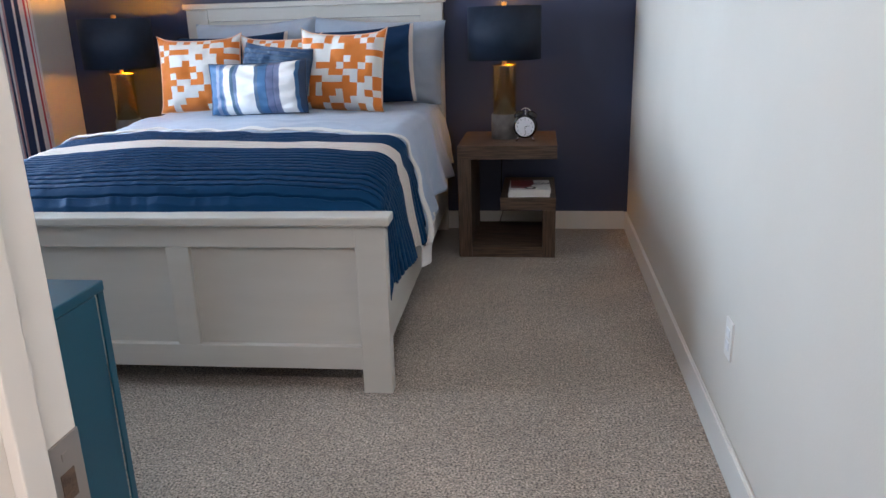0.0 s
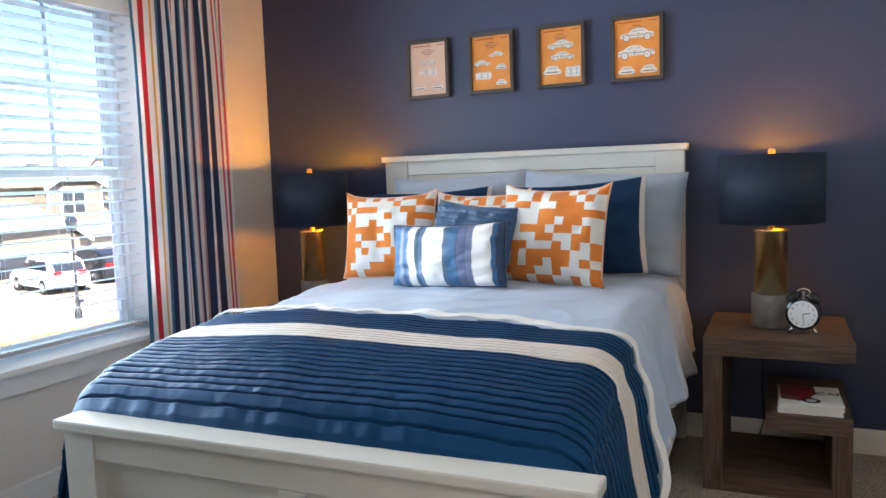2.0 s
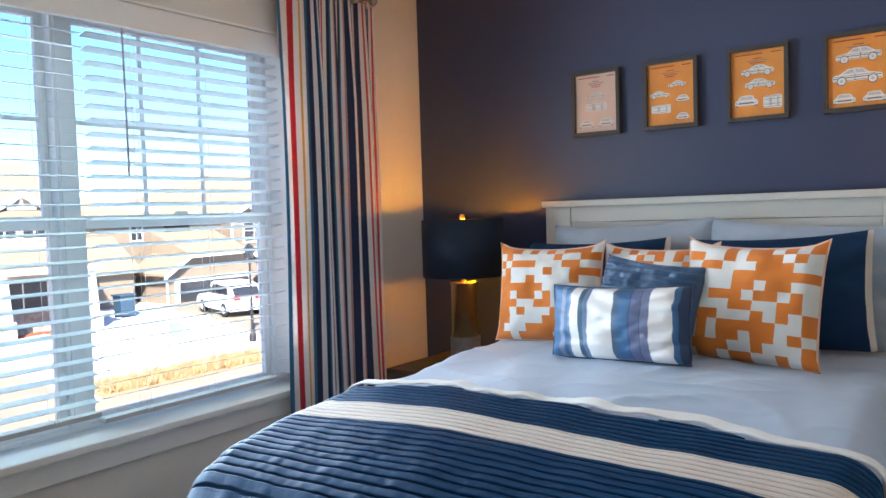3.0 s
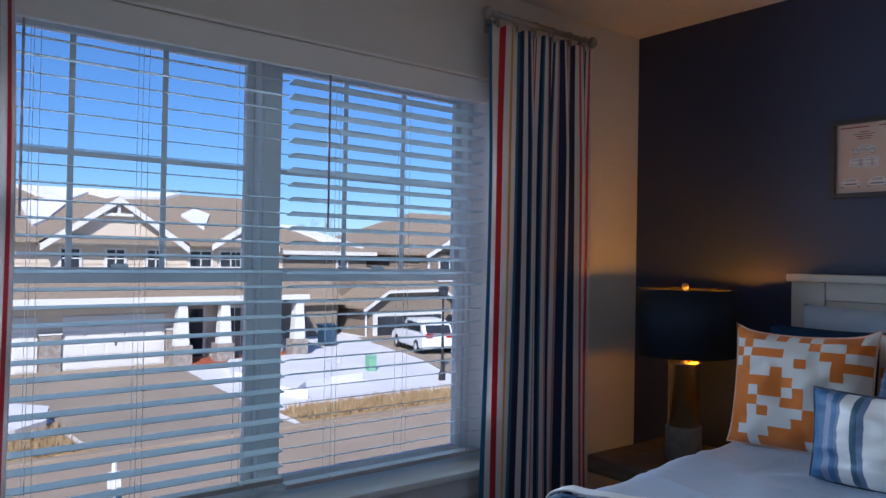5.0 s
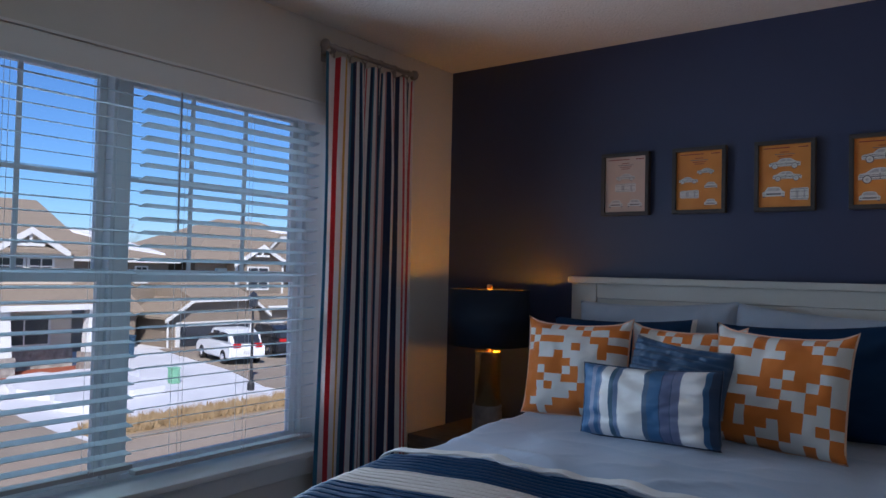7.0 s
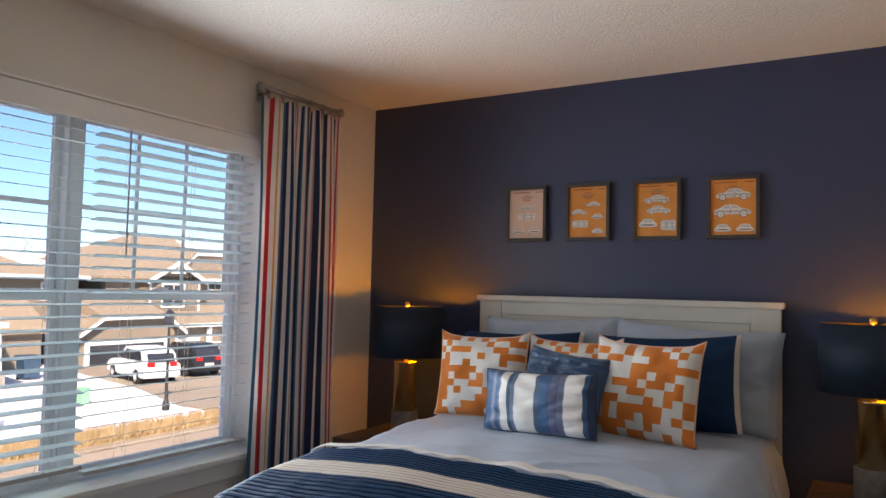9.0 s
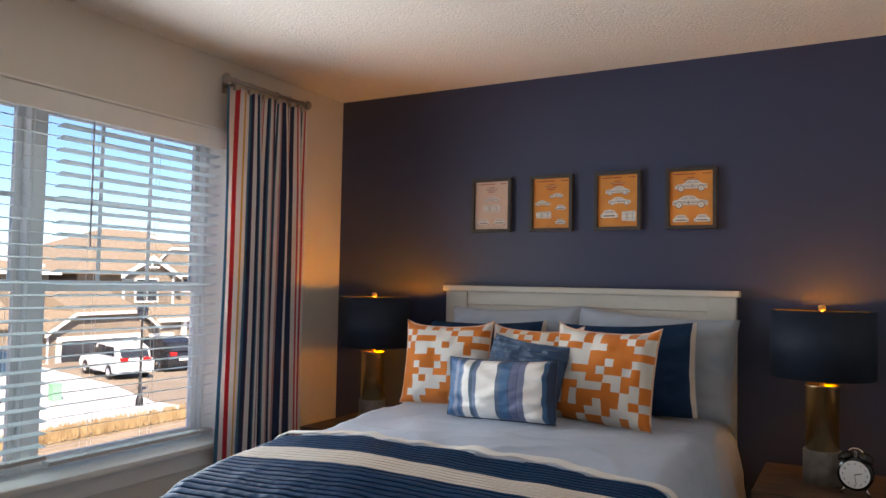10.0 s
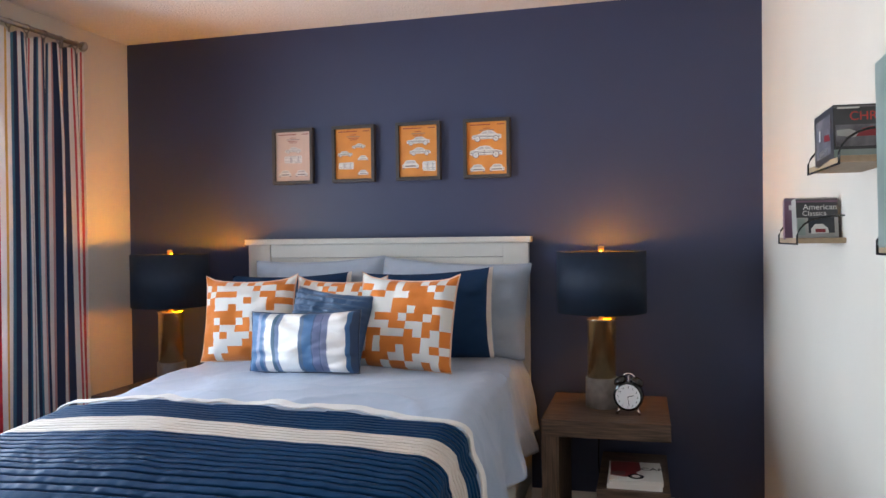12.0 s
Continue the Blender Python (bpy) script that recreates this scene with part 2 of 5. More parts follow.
c_links.new(c_nodes["Principled BSDF"].inputs["Base Color"].links[0].from_socket, c_thin.inputs[0])
c_links.new(c_nodes["Principled BSDF"].outputs[0], c_mix.inputs[1])
c_links.new(c_thin.outputs[0], c_mix.inputs[2])
c_links.new(c_mix.outputs[0], c_nodes["Material Output"].inputs[0])
BL, SL = (0.035, 0.12, 0.26), (0.13, 0.19, 0.32)
M_LUMBAR = striped("striped_satin", [
    (0.0, BL), (0.1, (0.2, 0.24, 0.36)), (0.14, BL), (0.175, SL), (0.195, (0.8, 0.78, 0.76)), (0.265, (0.04, 0.1, 0.16)), (0.3, SL), (0.335, (0.8, 0.78, 0.76)), (0.515, (0.07, 0.12, 0.2)),
    (0.55, BL), (0.63, (0.03, 0.06, 0.14)), (0.64, (0.11, 0.13, 0.24)), (0.7, (0.06, 0.09, 0.18)), (0.71, (0.15, 0.17, 0.28)), (0.765, (0.78, 0.74, 0.72)), (0.915, BL), (0.95, (0.015, 0.04, 0.1))], 1.0, rough=0.5)
M_LUMBAR.node_tree.nodes["Principled BSDF"].inputs["Sheen Weight"].default_value = 0.05
M_BLOCKS, M_BLOCKS_B, M_BLOCKS_C = (block_print("orange_block_print", 12, seed) for seed in (3.0, 11.0, 23.0))
M_SNOW = mat("snow", (0.72, 0.72, 0.74), 0.8, color2=(0.62, 0.62, 0.65), scale=0.6, bump=0.5, bscale=3)
M_ROAD = mat("salted_asphalt", (0.3, 0.235, 0.175), 0.9, color2=(0.36, 0.29, 0.22), scale=0.5, bump=0.2, bscale=30)
M_DRIVE = mat("driveway_concrete", (0.26, 0.21, 0.16), 0.9, color2=(0.33, 0.275, 0.21), scale=0.4, bump=0.2, bscale=30)
M_GRASS = mat("dormant_grass", (0.26, 0.17, 0.08), 0.95, color2=(0.42, 0.31, 0.17), scale=2.5, bump=0.8, bscale=18)
M_ROOF = mat("brown_shingles", (0.22, 0.172, 0.125), 0.9, color2=(0.31, 0.25, 0.185), scale=5, bump=0.6, bscale=12, stretch=(1, 1, 5))
M_SIDING = mat("greige_siding", (0.64, 0.55, 0.44), 0.7, color2=(0.6, 0.51, 0.405), scale=2, bump=0.1, bscale=20)
M_SIDINGB = mat("brown_siding", (0.24, 0.195, 0.15), 0.7, color2=(0.21, 0.17, 0.13), scale=2, bump=0.1, bscale=20)
M_HTRIM = mat("white_house_trim", (0.66, 0.65, 0.63), 0.6)
M_STONE = mat("stone_veneer", (0.2, 0.17, 0.145), 0.9, color2=(0.38, 0.34, 0.3), scale=5, bump=0.8, bscale=8)
M_DARKGLASS = mat("dark_window_glass", (0.03, 0.035, 0.045), 0.12)
M_CARWHITE = mat("white_car_paint", (0.75, 0.76, 0.77), 0.25)
M_CARDARK = mat("dark_car_paint", (0.02, 0.022, 0.028), 0.25)
M_TYRE = mat("tyre_rubber", (0.02, 0.02, 0.02), 0.8)
M_TAIL = mat("tail_light_red", (0.45, 0.01, 0.01), 0.3)
M_BARK = mat("grey_bark", (0.16, 0.13, 0.11), 0.9, color2=(0.22, 0.18, 0.15), scale=10)
M_MULCH = mat("red_mulch", (0.3, 0.07, 0.03), 0.95, color2=(0.38, 0.11, 0.05), scale=3, bump=0.5, bscale=10)
M_BIN = mat("blue_bin", (0.03, 0.065, 0.11), 0.5)
M_GLASS = bpy.data.materials.new("window_glass")
M_GLASS.use_nodes = True
gn = M_GLASS.node_tree.nodes
gn["Principled BSDF"].inputs["Transmission Weight"].default_value = 1.0
gn["Principled BSDF"].inputs["Roughness"].default_value = 0.0
gn["Principled BSDF"].inputs["IOR"].default_value = 1.05


# ---- makers ----
def part(name, bm, material, parent=None, label="", smooth=False):
    me = bpy.data.meshes.new(name)
    bm.normal_update()
    bm.to_mesh(me)
    bm.free()
    if smooth:
        me.polygons.foreach_set("use_smooth", [True] * len(me.polygons))
    me.materials.append(material)
    ob = new(name, me)
    ob.parent = parent
    if label:
        ob["label"] = label
    return ob


def box(a, b, bevel=0.0, bm=None):
    out = bm or bmesh.new()
    got = bmesh.ops.create_cube(out, size=1)["verts"]
    for v in got:
        v.co = Vector([a[i] + (b[i] - a[i]) * (v.co[i] + 0.5) for i in range(3)])
    if bevel:
        edges = list({e for v in got for e in v.link_edges})
        bmesh.ops.bevel(out, geom=edges, offset=bevel, segments=2, affect="EDGES", profile=0.6)
    return out


def lathe(profile, steps=32, bm=None, at=(0, 0, 0)):
    """A turned shape from (radius, height) pairs."""
    out = bm or bmesh.new()
    rings = []
    for r, z in profile:
        rings.append([out.verts.new((at[0] + r * math.cos(2 * math.pi * i / steps), at[1] + r * math.sin(2 * math.pi * i / steps), at[2] + z)) for i in range(steps)])
    for p, q in zip(rings, rings[1:]):
        for i in range(steps):
            out.faces.new((p[i], p[(i + 1) % steps], q[(i + 1) % steps], q[i]))
    for ring, flip in ((rings[0], True), (rings[-1], False)):
        if profile[0 if flip else -1][0] > 1e-4:
            out.faces.new(ring[::-1] if flip else ring)
    return out


def tube(points, radius, sides=8, bm=None, closed=False):
    out = bm or bmesh.new()
    pts = [Vector(p) for p in points]
    rings = []
    for i, p in enumerate(pts):
        a = pts[i - 1] if (i or closed) else p
        b = pts[(i + 1) % len(pts)] if (i < len(pts) - 1 or closed) else p
        d = (b - a).normalized()
        u = d.cross(Vector((0, 0, 1)) if abs(d.z) < 0.9 else Vector((1, 0, 0))).normalized()
        w = d.cross(u)
        r = radius[i] if isinstance(radius, (list, tuple)) else radius
        rings.append([out.verts.new(p + r * (math.cos(2 * math.pi * k / sides) * u + math.sin(2 * math.pi * k / sides) * w)) for k in range(sides)])
    pairs = list(zip(rings, rings[1:])) + ([(rings[-1], rings[0])] if closed else [])
    for p, q in pairs:
        for k in range(sides):
            out.faces.new((p[k], p[(k + 1) % sides], q[(k + 1) % sides], q[k]))
    if not closed:
        out.faces.new(rings[0][::-1])
        out.faces.new(rings[-1])
    return out


def prism(outline, axis, a, b, bm=None):
    """A solid from a flat outline, pushed from a to b along axis x, y or z."""
    out = bm or bmesh.new()

    def put(p, d):
        return {"x": (d, p[0], p[1]), "y": (p[0], d, p[1]), "z": (p[0], p[1], d)}[axis]
    lo, hi = [out.verts.new(put(p, a)) for p in outline], [out.verts.new(put(p, b)) for p in outline]
    n = len(outline)
    out.faces.new(lo)
    out.faces.new(hi[::-1])
    for i in range(n):
        out.faces.new((lo[i], hi[i], hi[(i + 1) % n], lo[(i + 1) % n]))
    bmesh.ops.recalc_face_normals(out, faces=out.faces[:])
    return out


def sheet(nx, ny, place, thick=0.0):
    """A grid of cloth, place(u, v) with u and v from 0 to 1, with its own UV."""
    bm = bmesh.new()
    uv = bm.loops.layers.uv.new("UVMap")
    grid = [[bm.verts.new(place(i / nx, j / ny)) for i in range(nx + 1)] for j in range(ny + 1)]
    for j in range(ny):
        for i in range(nx):
            f = bm.faces.new((grid[j][i], grid[j][i + 1], grid[j + 1][i + 1], grid[j + 1][i]))
            for loop, (a, b) in zip(f.loops, ((i, j), (i + 1, j), (i + 1, j + 1), (i, j + 1))):
                loop[uv].uv = (a / nx, b / ny)
    return bm


def thing(name, label, category, group="", kind="", m=None):
    ob = new(name)
    ob.empty_display_size = 0.1
    if m is not None:
        ob.matrix_world = m
    return tagged(ob, label, category, group, kind)


def structure(name, bm, material, label=""):
    return tagged(part(name, bm, material), label, kind="structure")


def lettering(text, size, material, m, parent, name="lettering"):
    cu = bpy.data.curves.new(name, "FONT")
    cu.body, cu.size, cu.extrude, cu.align_x = text, size, 0.0004, "CENTER"
    tmp = bpy.data.objects.new(name, cu)
    scene.collection.objects.link(tmp)
    bpy.context.view_layer.update()
    me = bpy.data.meshes.new_from_object(tmp.evaluated_get(bpy.context.evaluated_depsgraph_get()))
    bpy.data.objects.remove(tmp)
    me.materials.clear()
    me.materials.append(material)
    me.transform(m)
    ob = new(name, me)
    ob.parent = parent
    return ob


# ---- the room ----
XW, XE, YN, YS, H = -2.5, 1.08, 5.0, 0.793, 2.625
structure("floor", box((XW - 0.2, -1.6, -0.12), (XE + 0.12, YN + 0.15, 0)), M_CARPET, "beige cut-pile carpet over the whole floor")
structure("ceiling", box((XW - 0.25, -1.6, H), (XE + 0.12, YN + 0.15, H + 0.12)), M_CEIL, "off-white knockdown textured ceiling")
structure("wall_north", box((XW - 0.25, YN, 0), (XE + 0.12, YN + 0.15, H)), M_NAVY, "navy painted accent wall behind the bed")
structure("wall_east", box((XE, -1.6, 0), (XE + 0.12, YN, H)), M_WALL, "warm off-white painted wall")
WY0, WY1, WZ0, WZ1 = 2.02, 4.03, 0.57, 2.225
bm = box((XW - 0.25, YS, 0), (XW, WY0, H))
box((XW - 0.25, WY1, 0), (XW, YN, H), bm=bm)
box((XW - 0.25, WY0, 0), (XW, WY1, WZ0), bm=bm)
box((XW - 0.25, WY0, WZ1), (XW, WY1, H), bm=bm)
structure("wall_west", bm, M_WALL, "warm off-white painted window wall")
JX, JX1 = 0.07, 0.96
bm = box((XW, YS, 0), (JX, YS + 0.115, H))
box((JX1, YS, 0), (XE, YS + 0.115, H), bm=bm)
box((JX, YS, 2.06), (JX1, YS + 0.115, H), bm=bm)
structure("wall_south", bm, M_WALL, "warm off-white painted wall with the doorway")
structure("wall_hall_west", box((-0.5, -1.6, 0), (-0.4, YS, H)), M_WALL)
structure("wall_hall_south", box((-0.5, -1.72, 0), (XE + 0.12, -1.6, H)), M_WALL)


def skirting(name, a, b):
    bm = box(a, b)
    top = [e for e in bm.edges if all(abs(v.co.z - b[2]) < 1e-5 for v in e.verts)]
    bmesh.ops.bevel(bm, geom=top, offset=0.006, segments=2, affect="EDGES")
    return structure(name, bm, M_TRIM, "white painted baseboard")


skirting("baseboard_north", (XW + 0.014, YN - 0.014, 0), (XE - 0.014, YN, 0.115))
skirting("baseboard_east", (XE - 0.014, YS + 0.115, 0), (XE, YN, 0.115))
skirting("baseboard_west", (XW, YS + 0.115, 0), (XW + 0.014, YN, 0.115))
skirting("baseboard_south", (XW + 0.014, YS + 0.115, 0), (JX - 0.065, YS + 0.129, 0.115))

# the doorway's frame
door = tagged(thing("door_1", "white painted door frame with a steel strike plate", "door frame", kind="structure"))
part("jamb", box((JX, YS - 0.012, 0), (JX + 0.02, YS + 0.127, 2.05), 0.002), M_TRIM, door)
part("jamb", box((JX1 - 0.02, YS - 0.012, 0), (JX1, YS + 0.127, 2.05), 0.002), M_TRIM, door)
part("head", box((JX + 0.02, YS - 0.012, 2.03), (JX1 - 0.02, YS + 0.127, 2.05), 0.002), M_TRIM, door)
part("stop", box((JX + 0.02, YS + 0.035, 0), (JX + 0.032, YS + 0.07, 2.03), 0.002), M_TRIM, door)
part("stop", box((JX1 - 0.032, YS + 0.035, 0), (JX1 - 0.02, YS + 0.07, 2.03), 0.002), M_TRIM, door)
for ya, yb in ((YS - 0.03, YS - 0.012), (YS + 0.127, YS + 0.141)):
    part("casing", box((JX - 0.06, ya, 0), (JX + 0.008, yb, 2.11), 0.004), M_TRIM, door)
    part("casing", box((JX1 - 0.008, ya, 0), (JX1 + 0.06, yb, 2.11), 0.004), M_TRIM, door)
    part("casing", box((JX + 0.008, ya, 2.042), (JX1 - 0.008, yb, 2.11), 0.004), M_TRIM, door)
plate = part("strike_plate", box((JX + 0.02, YS + 0.07, 0.83), (JX + 0.0225, YS + 0.126, 0.915), 0.001), M_NICKEL, door, "brushed steel strike plate")
part("latch_hole", box((JX + 0.0222, YS + 0.09, 0.852), (JX + 0.0232, YS + 0.11, 0.882)), M_WOOD, plate)
part("screw", box((JX + 0.0222, YS + 0.096, 0.894), (JX + 0.0235, YS + 0.104, 0.902), 0.0005), M_NICKEL, plate)

# ---- the twin window ----
window = thing("window_1", "white vinyl twin double-hung window with grilles", "window", kind="structure")
GX = -2.72
part("window_frame", box((GX - 0.04, WY0, WZ0), (GX + 0.05, WY0 + 0.035, WZ1)), M_VINYL, window)
part("window_frame", box((GX - 0.04, WY1 - 0.035, WZ0), (GX + 0.05, WY1, WZ1)), M_VINYL, window)
part("window_frame", box((GX - 0.04, WY0 + 0.035, WZ1 - 0.018), (GX + 0.05, WY1 - 0.035, WZ1)), M_VINYL, window)
part("window_frame", box((GX - 0.04, WY0 + 0.035, WZ0), (GX + 0.05, WY1 - 0.035, WZ0 + 0.045)), M_VINYL, window)
part("mullion", box((GX - 0.04, 2.999, WZ0 + 0.045), (GX + 0.055, 3.077, WZ1 - 0.018), 0.004), M_VINYL, window)
part("mullion_cover", box((GX + 0.055, 3.012, WZ0 + 0.045), (GX + 0.062, 3.064, WZ1 - 0.018), 0.002), M_VINYL, window)
RAIL = 1.40
for ya, yb in ((WY0 + 0.035, 2.999), (3.077, WY1 - 0.035)):
    for sash_name, za, zb, dx in (("upper_sash", RAIL - 0.02, WZ1 - 0.018, -0.012), ("lower_sash", WZ0 + 0.045, RAIL + 0.028, 0.018)):
        s = 0.032
        bm = box((GX + dx - 0.014, ya, za), (GX + dx + 0.014, ya + s, zb), 0.003)
        box((GX + dx - 0.014, yb - s, za), (GX + dx + 0.014, yb, zb), 0.003, bm)
        box((GX + dx - 0.014, ya + s, zb - (0.05 if dx > 0 else s)), (GX + dx + 0.014, yb - s, zb), 0.003, bm)
        box((GX + dx - 0.014, ya + s, za), (GX + dx + 0.014, yb - s, za + (s if dx > 0 else 0.045)), 0.003, bm)
        sash = part(sash_name, bm, M_VINYL, window)
        pane = part("pane", box((GX + dx - 0.002, ya + s, za + s), (GX + dx + 0.002, yb - s, zb - s)), M_GLASS, sash)
        pane.visible_shadow = False
        if dx < 0:
            for k in (1, 2):
                y = ya + s + (yb - ya - 2 * s) * k / 3
                part("muntin", box((GX + dx + 0.003, y - 0.009, za + 0.045), (GX + dx + 0.01, y + 0.009, zb - s)), M_VINYL, sash)
            zm = 1.793
            part("muntin", box((GX + dx + 0.0105, ya + s, zm - 0.009), (GX + dx + 0.016, yb - s, zm + 0.009)), M_VINYL, sash)
    lock_y = (ya + yb) / 2
    part("sash_lock", box((GX + 0.018, lock_y - 0.025, RAIL + 0.028), (GX + 0.045, lock_y + 0.025, RAIL + 0.04), 0.004), M_VINYL, window)
part("reveal", box((GX + 0.05, WY0, WZ1 - 0.012), (XW, WY1, WZ1)), M_TRIM, window)
part("reveal", box((GX + 0.05, WY0, WZ0 + 0.03), (XW, WY0 + 0.012, WZ1 - 0.012)), M_TRIM, window)
part("reveal", box((GX + 0.05, WY1 - 0.012, WZ0 + 0.03), (XW, WY1, WZ1 - 0.012)), M_TRIM, window)
part("window_sill", box((GX + 0.05, WY0 - 0.09, WZ0), (XW + 0.045, WY1 + 0.09, WZ0 + 0.03), 0.006), M_TRIM, window, "white painted window stool")
part("apron", box((XW, WY0 - 0.07, WZ0 - 0.085), (XW + 0.016, WY1 + 0.07, WZ0), 0.004), M_TRIM, window)
part("casing", box((XW, WY0 - 0.075, WZ0 + 0.03), (XW + 0.017, WY0, WZ1 - 0.09), 0.004), M_TRIM, window)
part("casing", box((XW, WY1, WZ0 + 0.03), (XW + 0.017, WY1 + 0.075, WZ1 - 0.09), 0.004), M_TRIM, window)
head = part("casing", box((XW, WY0 - 0.075, WZ1 - 0.09), (XW + 0.019, WY1 + 0.075, WZ1 + 0.006), 0.004), M_TRIM, window)
part("cap", box((XW, WY0 - 0.085, WZ1 + 0.006), (XW + 0.028, WY1 + 0.085, WZ1 + 0.018), 0.003), M_TRIM, head)


def blind(y0, y1, tilt, wand_y, label, bottom):
    """A wooden slat blind; tilt in degrees, outer edge up."""
    b = thing("window_blind", label, "blind", "blinds in the window", m=pose(-2.595, (y0 + y1) / 2, 0))
    w = (y1 - y0) / 2
    part("headrail", box((-0.028, -w, 2.186), (0.028, w, 2.212), 0.003), M_BLIND, b)
    n = int((2.18 - bottom) / 0.0535)
    slat = box((-0.025, -w + 0.004, -0.0014), (0.025, w - 0.004, 0.0014))
    first = None
    for k in range(n):
        z = 2.165 - 0.0535 * k
        if z < bottom + 0.03:
            break
        if first is None:
            first = part("slat", slat, M_BLIND, b)
            ob = first
        else:
            ob = new("slat", first.data)
            ob.parent = b
        ob.matrix_local = pose(0, 0, z, 0, tilt + 1.2 * math.sin(k * 2.3), 0.25 * math.sin(k * 1.7))
    part("bottom_rail", box((-0.026, -w + 0.002, bottom), (0.026, w - 0.002, bottom + 0.018), 0.003), M_RAILSHADED, b)
    for f in (-0.6, 0.0, 0.66) if w > 0.49 else (-0.62, 0.08, 0.8):
        for dx in (-0.027, 0.027):
            part("ladder_cord", tube([(dx, f * w, bottom + 0.01), (dx, f * w, 2.188)], 0.0009, 5), M_CORD, b)
        part("lift_cord", tube([(0.029, f * w + 0.018, bottom + 0.01), (0.029, f * w + 0.018, 2.188)], 0.0009, 5), M_CORD, b)
        part("cord_knot", lathe([(0.001, 0), (0.005, 0.003), (0.005, 0.008), (0.001, 0.012)], 8, at=(0.028, f * w, bottom + 0.015)), M_CORD, b)
    wy = wand_y - (y0 + y1) / 2
    part("tilt_wand", tube([(0.045, wy, 2.2), (0.047, wy, 1.578)], 0.0042, 8), M_WAND, b)
    return b


blind(2.038, 3.072, 8, 2.214, "white slatted blind lowered with slats open", 0.66)
blind(3.082, 4.012, -13, 3.22, "white slatted blind lowered with slats tilted", 0.63)


# ---- curtains on short rods ----
def curtain(y0, y1, label):
    ym = (y0 + y1) / 2
    c = thing("curtain", label, "curtain", "curtains at the window", m=pose(-2.415, ym, 0))
    half = (y1 - y0) / 2

    def place(u, v):
        s = u * 2 - 1
        z = 0.03 + v * 2.425
        k = u * 2 * math.pi * 6.0
        top = max(0.0, (v - 0.8) / 0.2)
        depth = (0.006 + 0.022 * min(1.0, max(0.0, (u - 0.2) / 0.2))) * (1 - 0.5 * top)
        spread = 1.1 - 0.09 * v + 0.02 * math.sin(v * 7 + u * 3)
        x = depth * math.sin(k + 0.2 * math.sin(v * 3 + u * 9)) + 0.01 * math.sin(k * 0.43 + v * 2.0) * (1 - top)
        y = s * half * spread + 0.006 * math.cos(k + 0.3 * v) + 0.004 * math.sin(u * 17 + v * 5)
        sag = 0.012 * math.cos(u * 2 * math.pi * 6) * top
        return (x + 0.005, y, z + sag)
    cloth = part("cloth", sheet(210, 40, place), M_CURTAIN, c, "navy, red, cream and white striped cloth", True)
    so = cloth.modifiers.new("thick", "SOLIDIFY")
    so.thickness = 0.002
    r = thing("curtain_rod", "brushed nickel curtain rod with knob finials", "curtain rod", "curtain rods", m=pose(-2.415, ym, 2.497))
    part("rod", tube([(0, -half + 0.01, 0), (0, half - 0.01, 0)], 0.0125, 14), M_NICKEL, r, smooth=True)
    for sg in (-1, 1):
        knob = lathe([(0.012, 0), (0.02, 0.004), (0.026, 0.012), (0.027, 0.022), (0.022, 0.03), (0.001, 0.033)], 18)
        bmesh.ops.rotate(knob, verts=knob.verts[:], cent=(0, 0, 0), matrix=Matrix.Rotation(-sg * math.pi / 2, 3, "X"))
        bmesh.ops.translate(knob, verts=knob.verts[:], vec=(0, sg * (half - 0.01), 0))
        part("finial", knob, M_NICKEL, r, smooth=True)
        part("bracket", tube([(0, sg * (half - 0.06), -0.005), (-0.04, sg * (half - 0.06), -0.02), (-0.083, sg * (half - 0.06), -0.02)], 0.007, 8), M_NICKEL, r)
        part("bracket_plate", box((-0.085, sg * (half - 0.06) - 0.015, -0.055), (-0.08, sg * (half - 0.06) + 0.015, 0.02), 0.002), M_NICKEL, r)
    for k in range(6):
        y = -half + 0.05 + k * (2 * half - 0.1) / 5
        pts = [(0.02 * math.cos(a), y + 0.003 * math.sin(2 * a), -0.006 + 0.02 * math.sin(a)) for a in np.linspace(0, 2 * math.pi, 14, endpoint=False)]
        ring = part("ring", tube(pts, 0.0028, 6, closed=True), M_NICKEL, r)
        part("clip", box((-0.003, y - 0.004, -0.05), (0.003, y + 0.004, -0.024)), M_NICKEL, ring)
    return c


curtain(3.885, 4.525, "navy red and cream striped curtain hanging beside the window")
curtain(1.52, 2.155, "navy red and cream striped curtain at the window's other side")

# ---- the bed ----
bed = thing("bed_frame", "cream painted wooden panel bed frame", "bed", m=pose(-0.848, 4.93, 0, 0, 0, 1.25))
hb = part("headboard", box((-0.66, 0.0, 0.25), (0.66, 0.022, 1.33)), M_BED, bed)
for sg in (-1, 1):
    part("post", box((min(sg * 0.66, sg * 0.795), -0.012, 0), (max(sg * 0.66, sg * 0.795), 0.04, 1.405), 0.004), M_BED, hb)
part("top_rail", box((-0.66, -0.006, 1.332), (0.66, 0.034, 1.405), 0.003), M_BED, hb)
part("mid_rail", box((-0.66, -0.006, 0.72), (0.66, 0.0, 0.8), 0.002), M_BED, hb)
part("panel", box((-0.655, -0.004, 0.802), (-0.003, 0.0, 1.328), 0.002), M_BED, hb)
part("panel", box((0.003, -0.004, 0.802), (0.655, 0.0, 1.328), 0.002), M_BED, hb)
part("cap", box((-0.81, -0.03, 1.405), (0.81, 0.052, 1.437), 0.006), M_BED, hb)
FB = -2.235
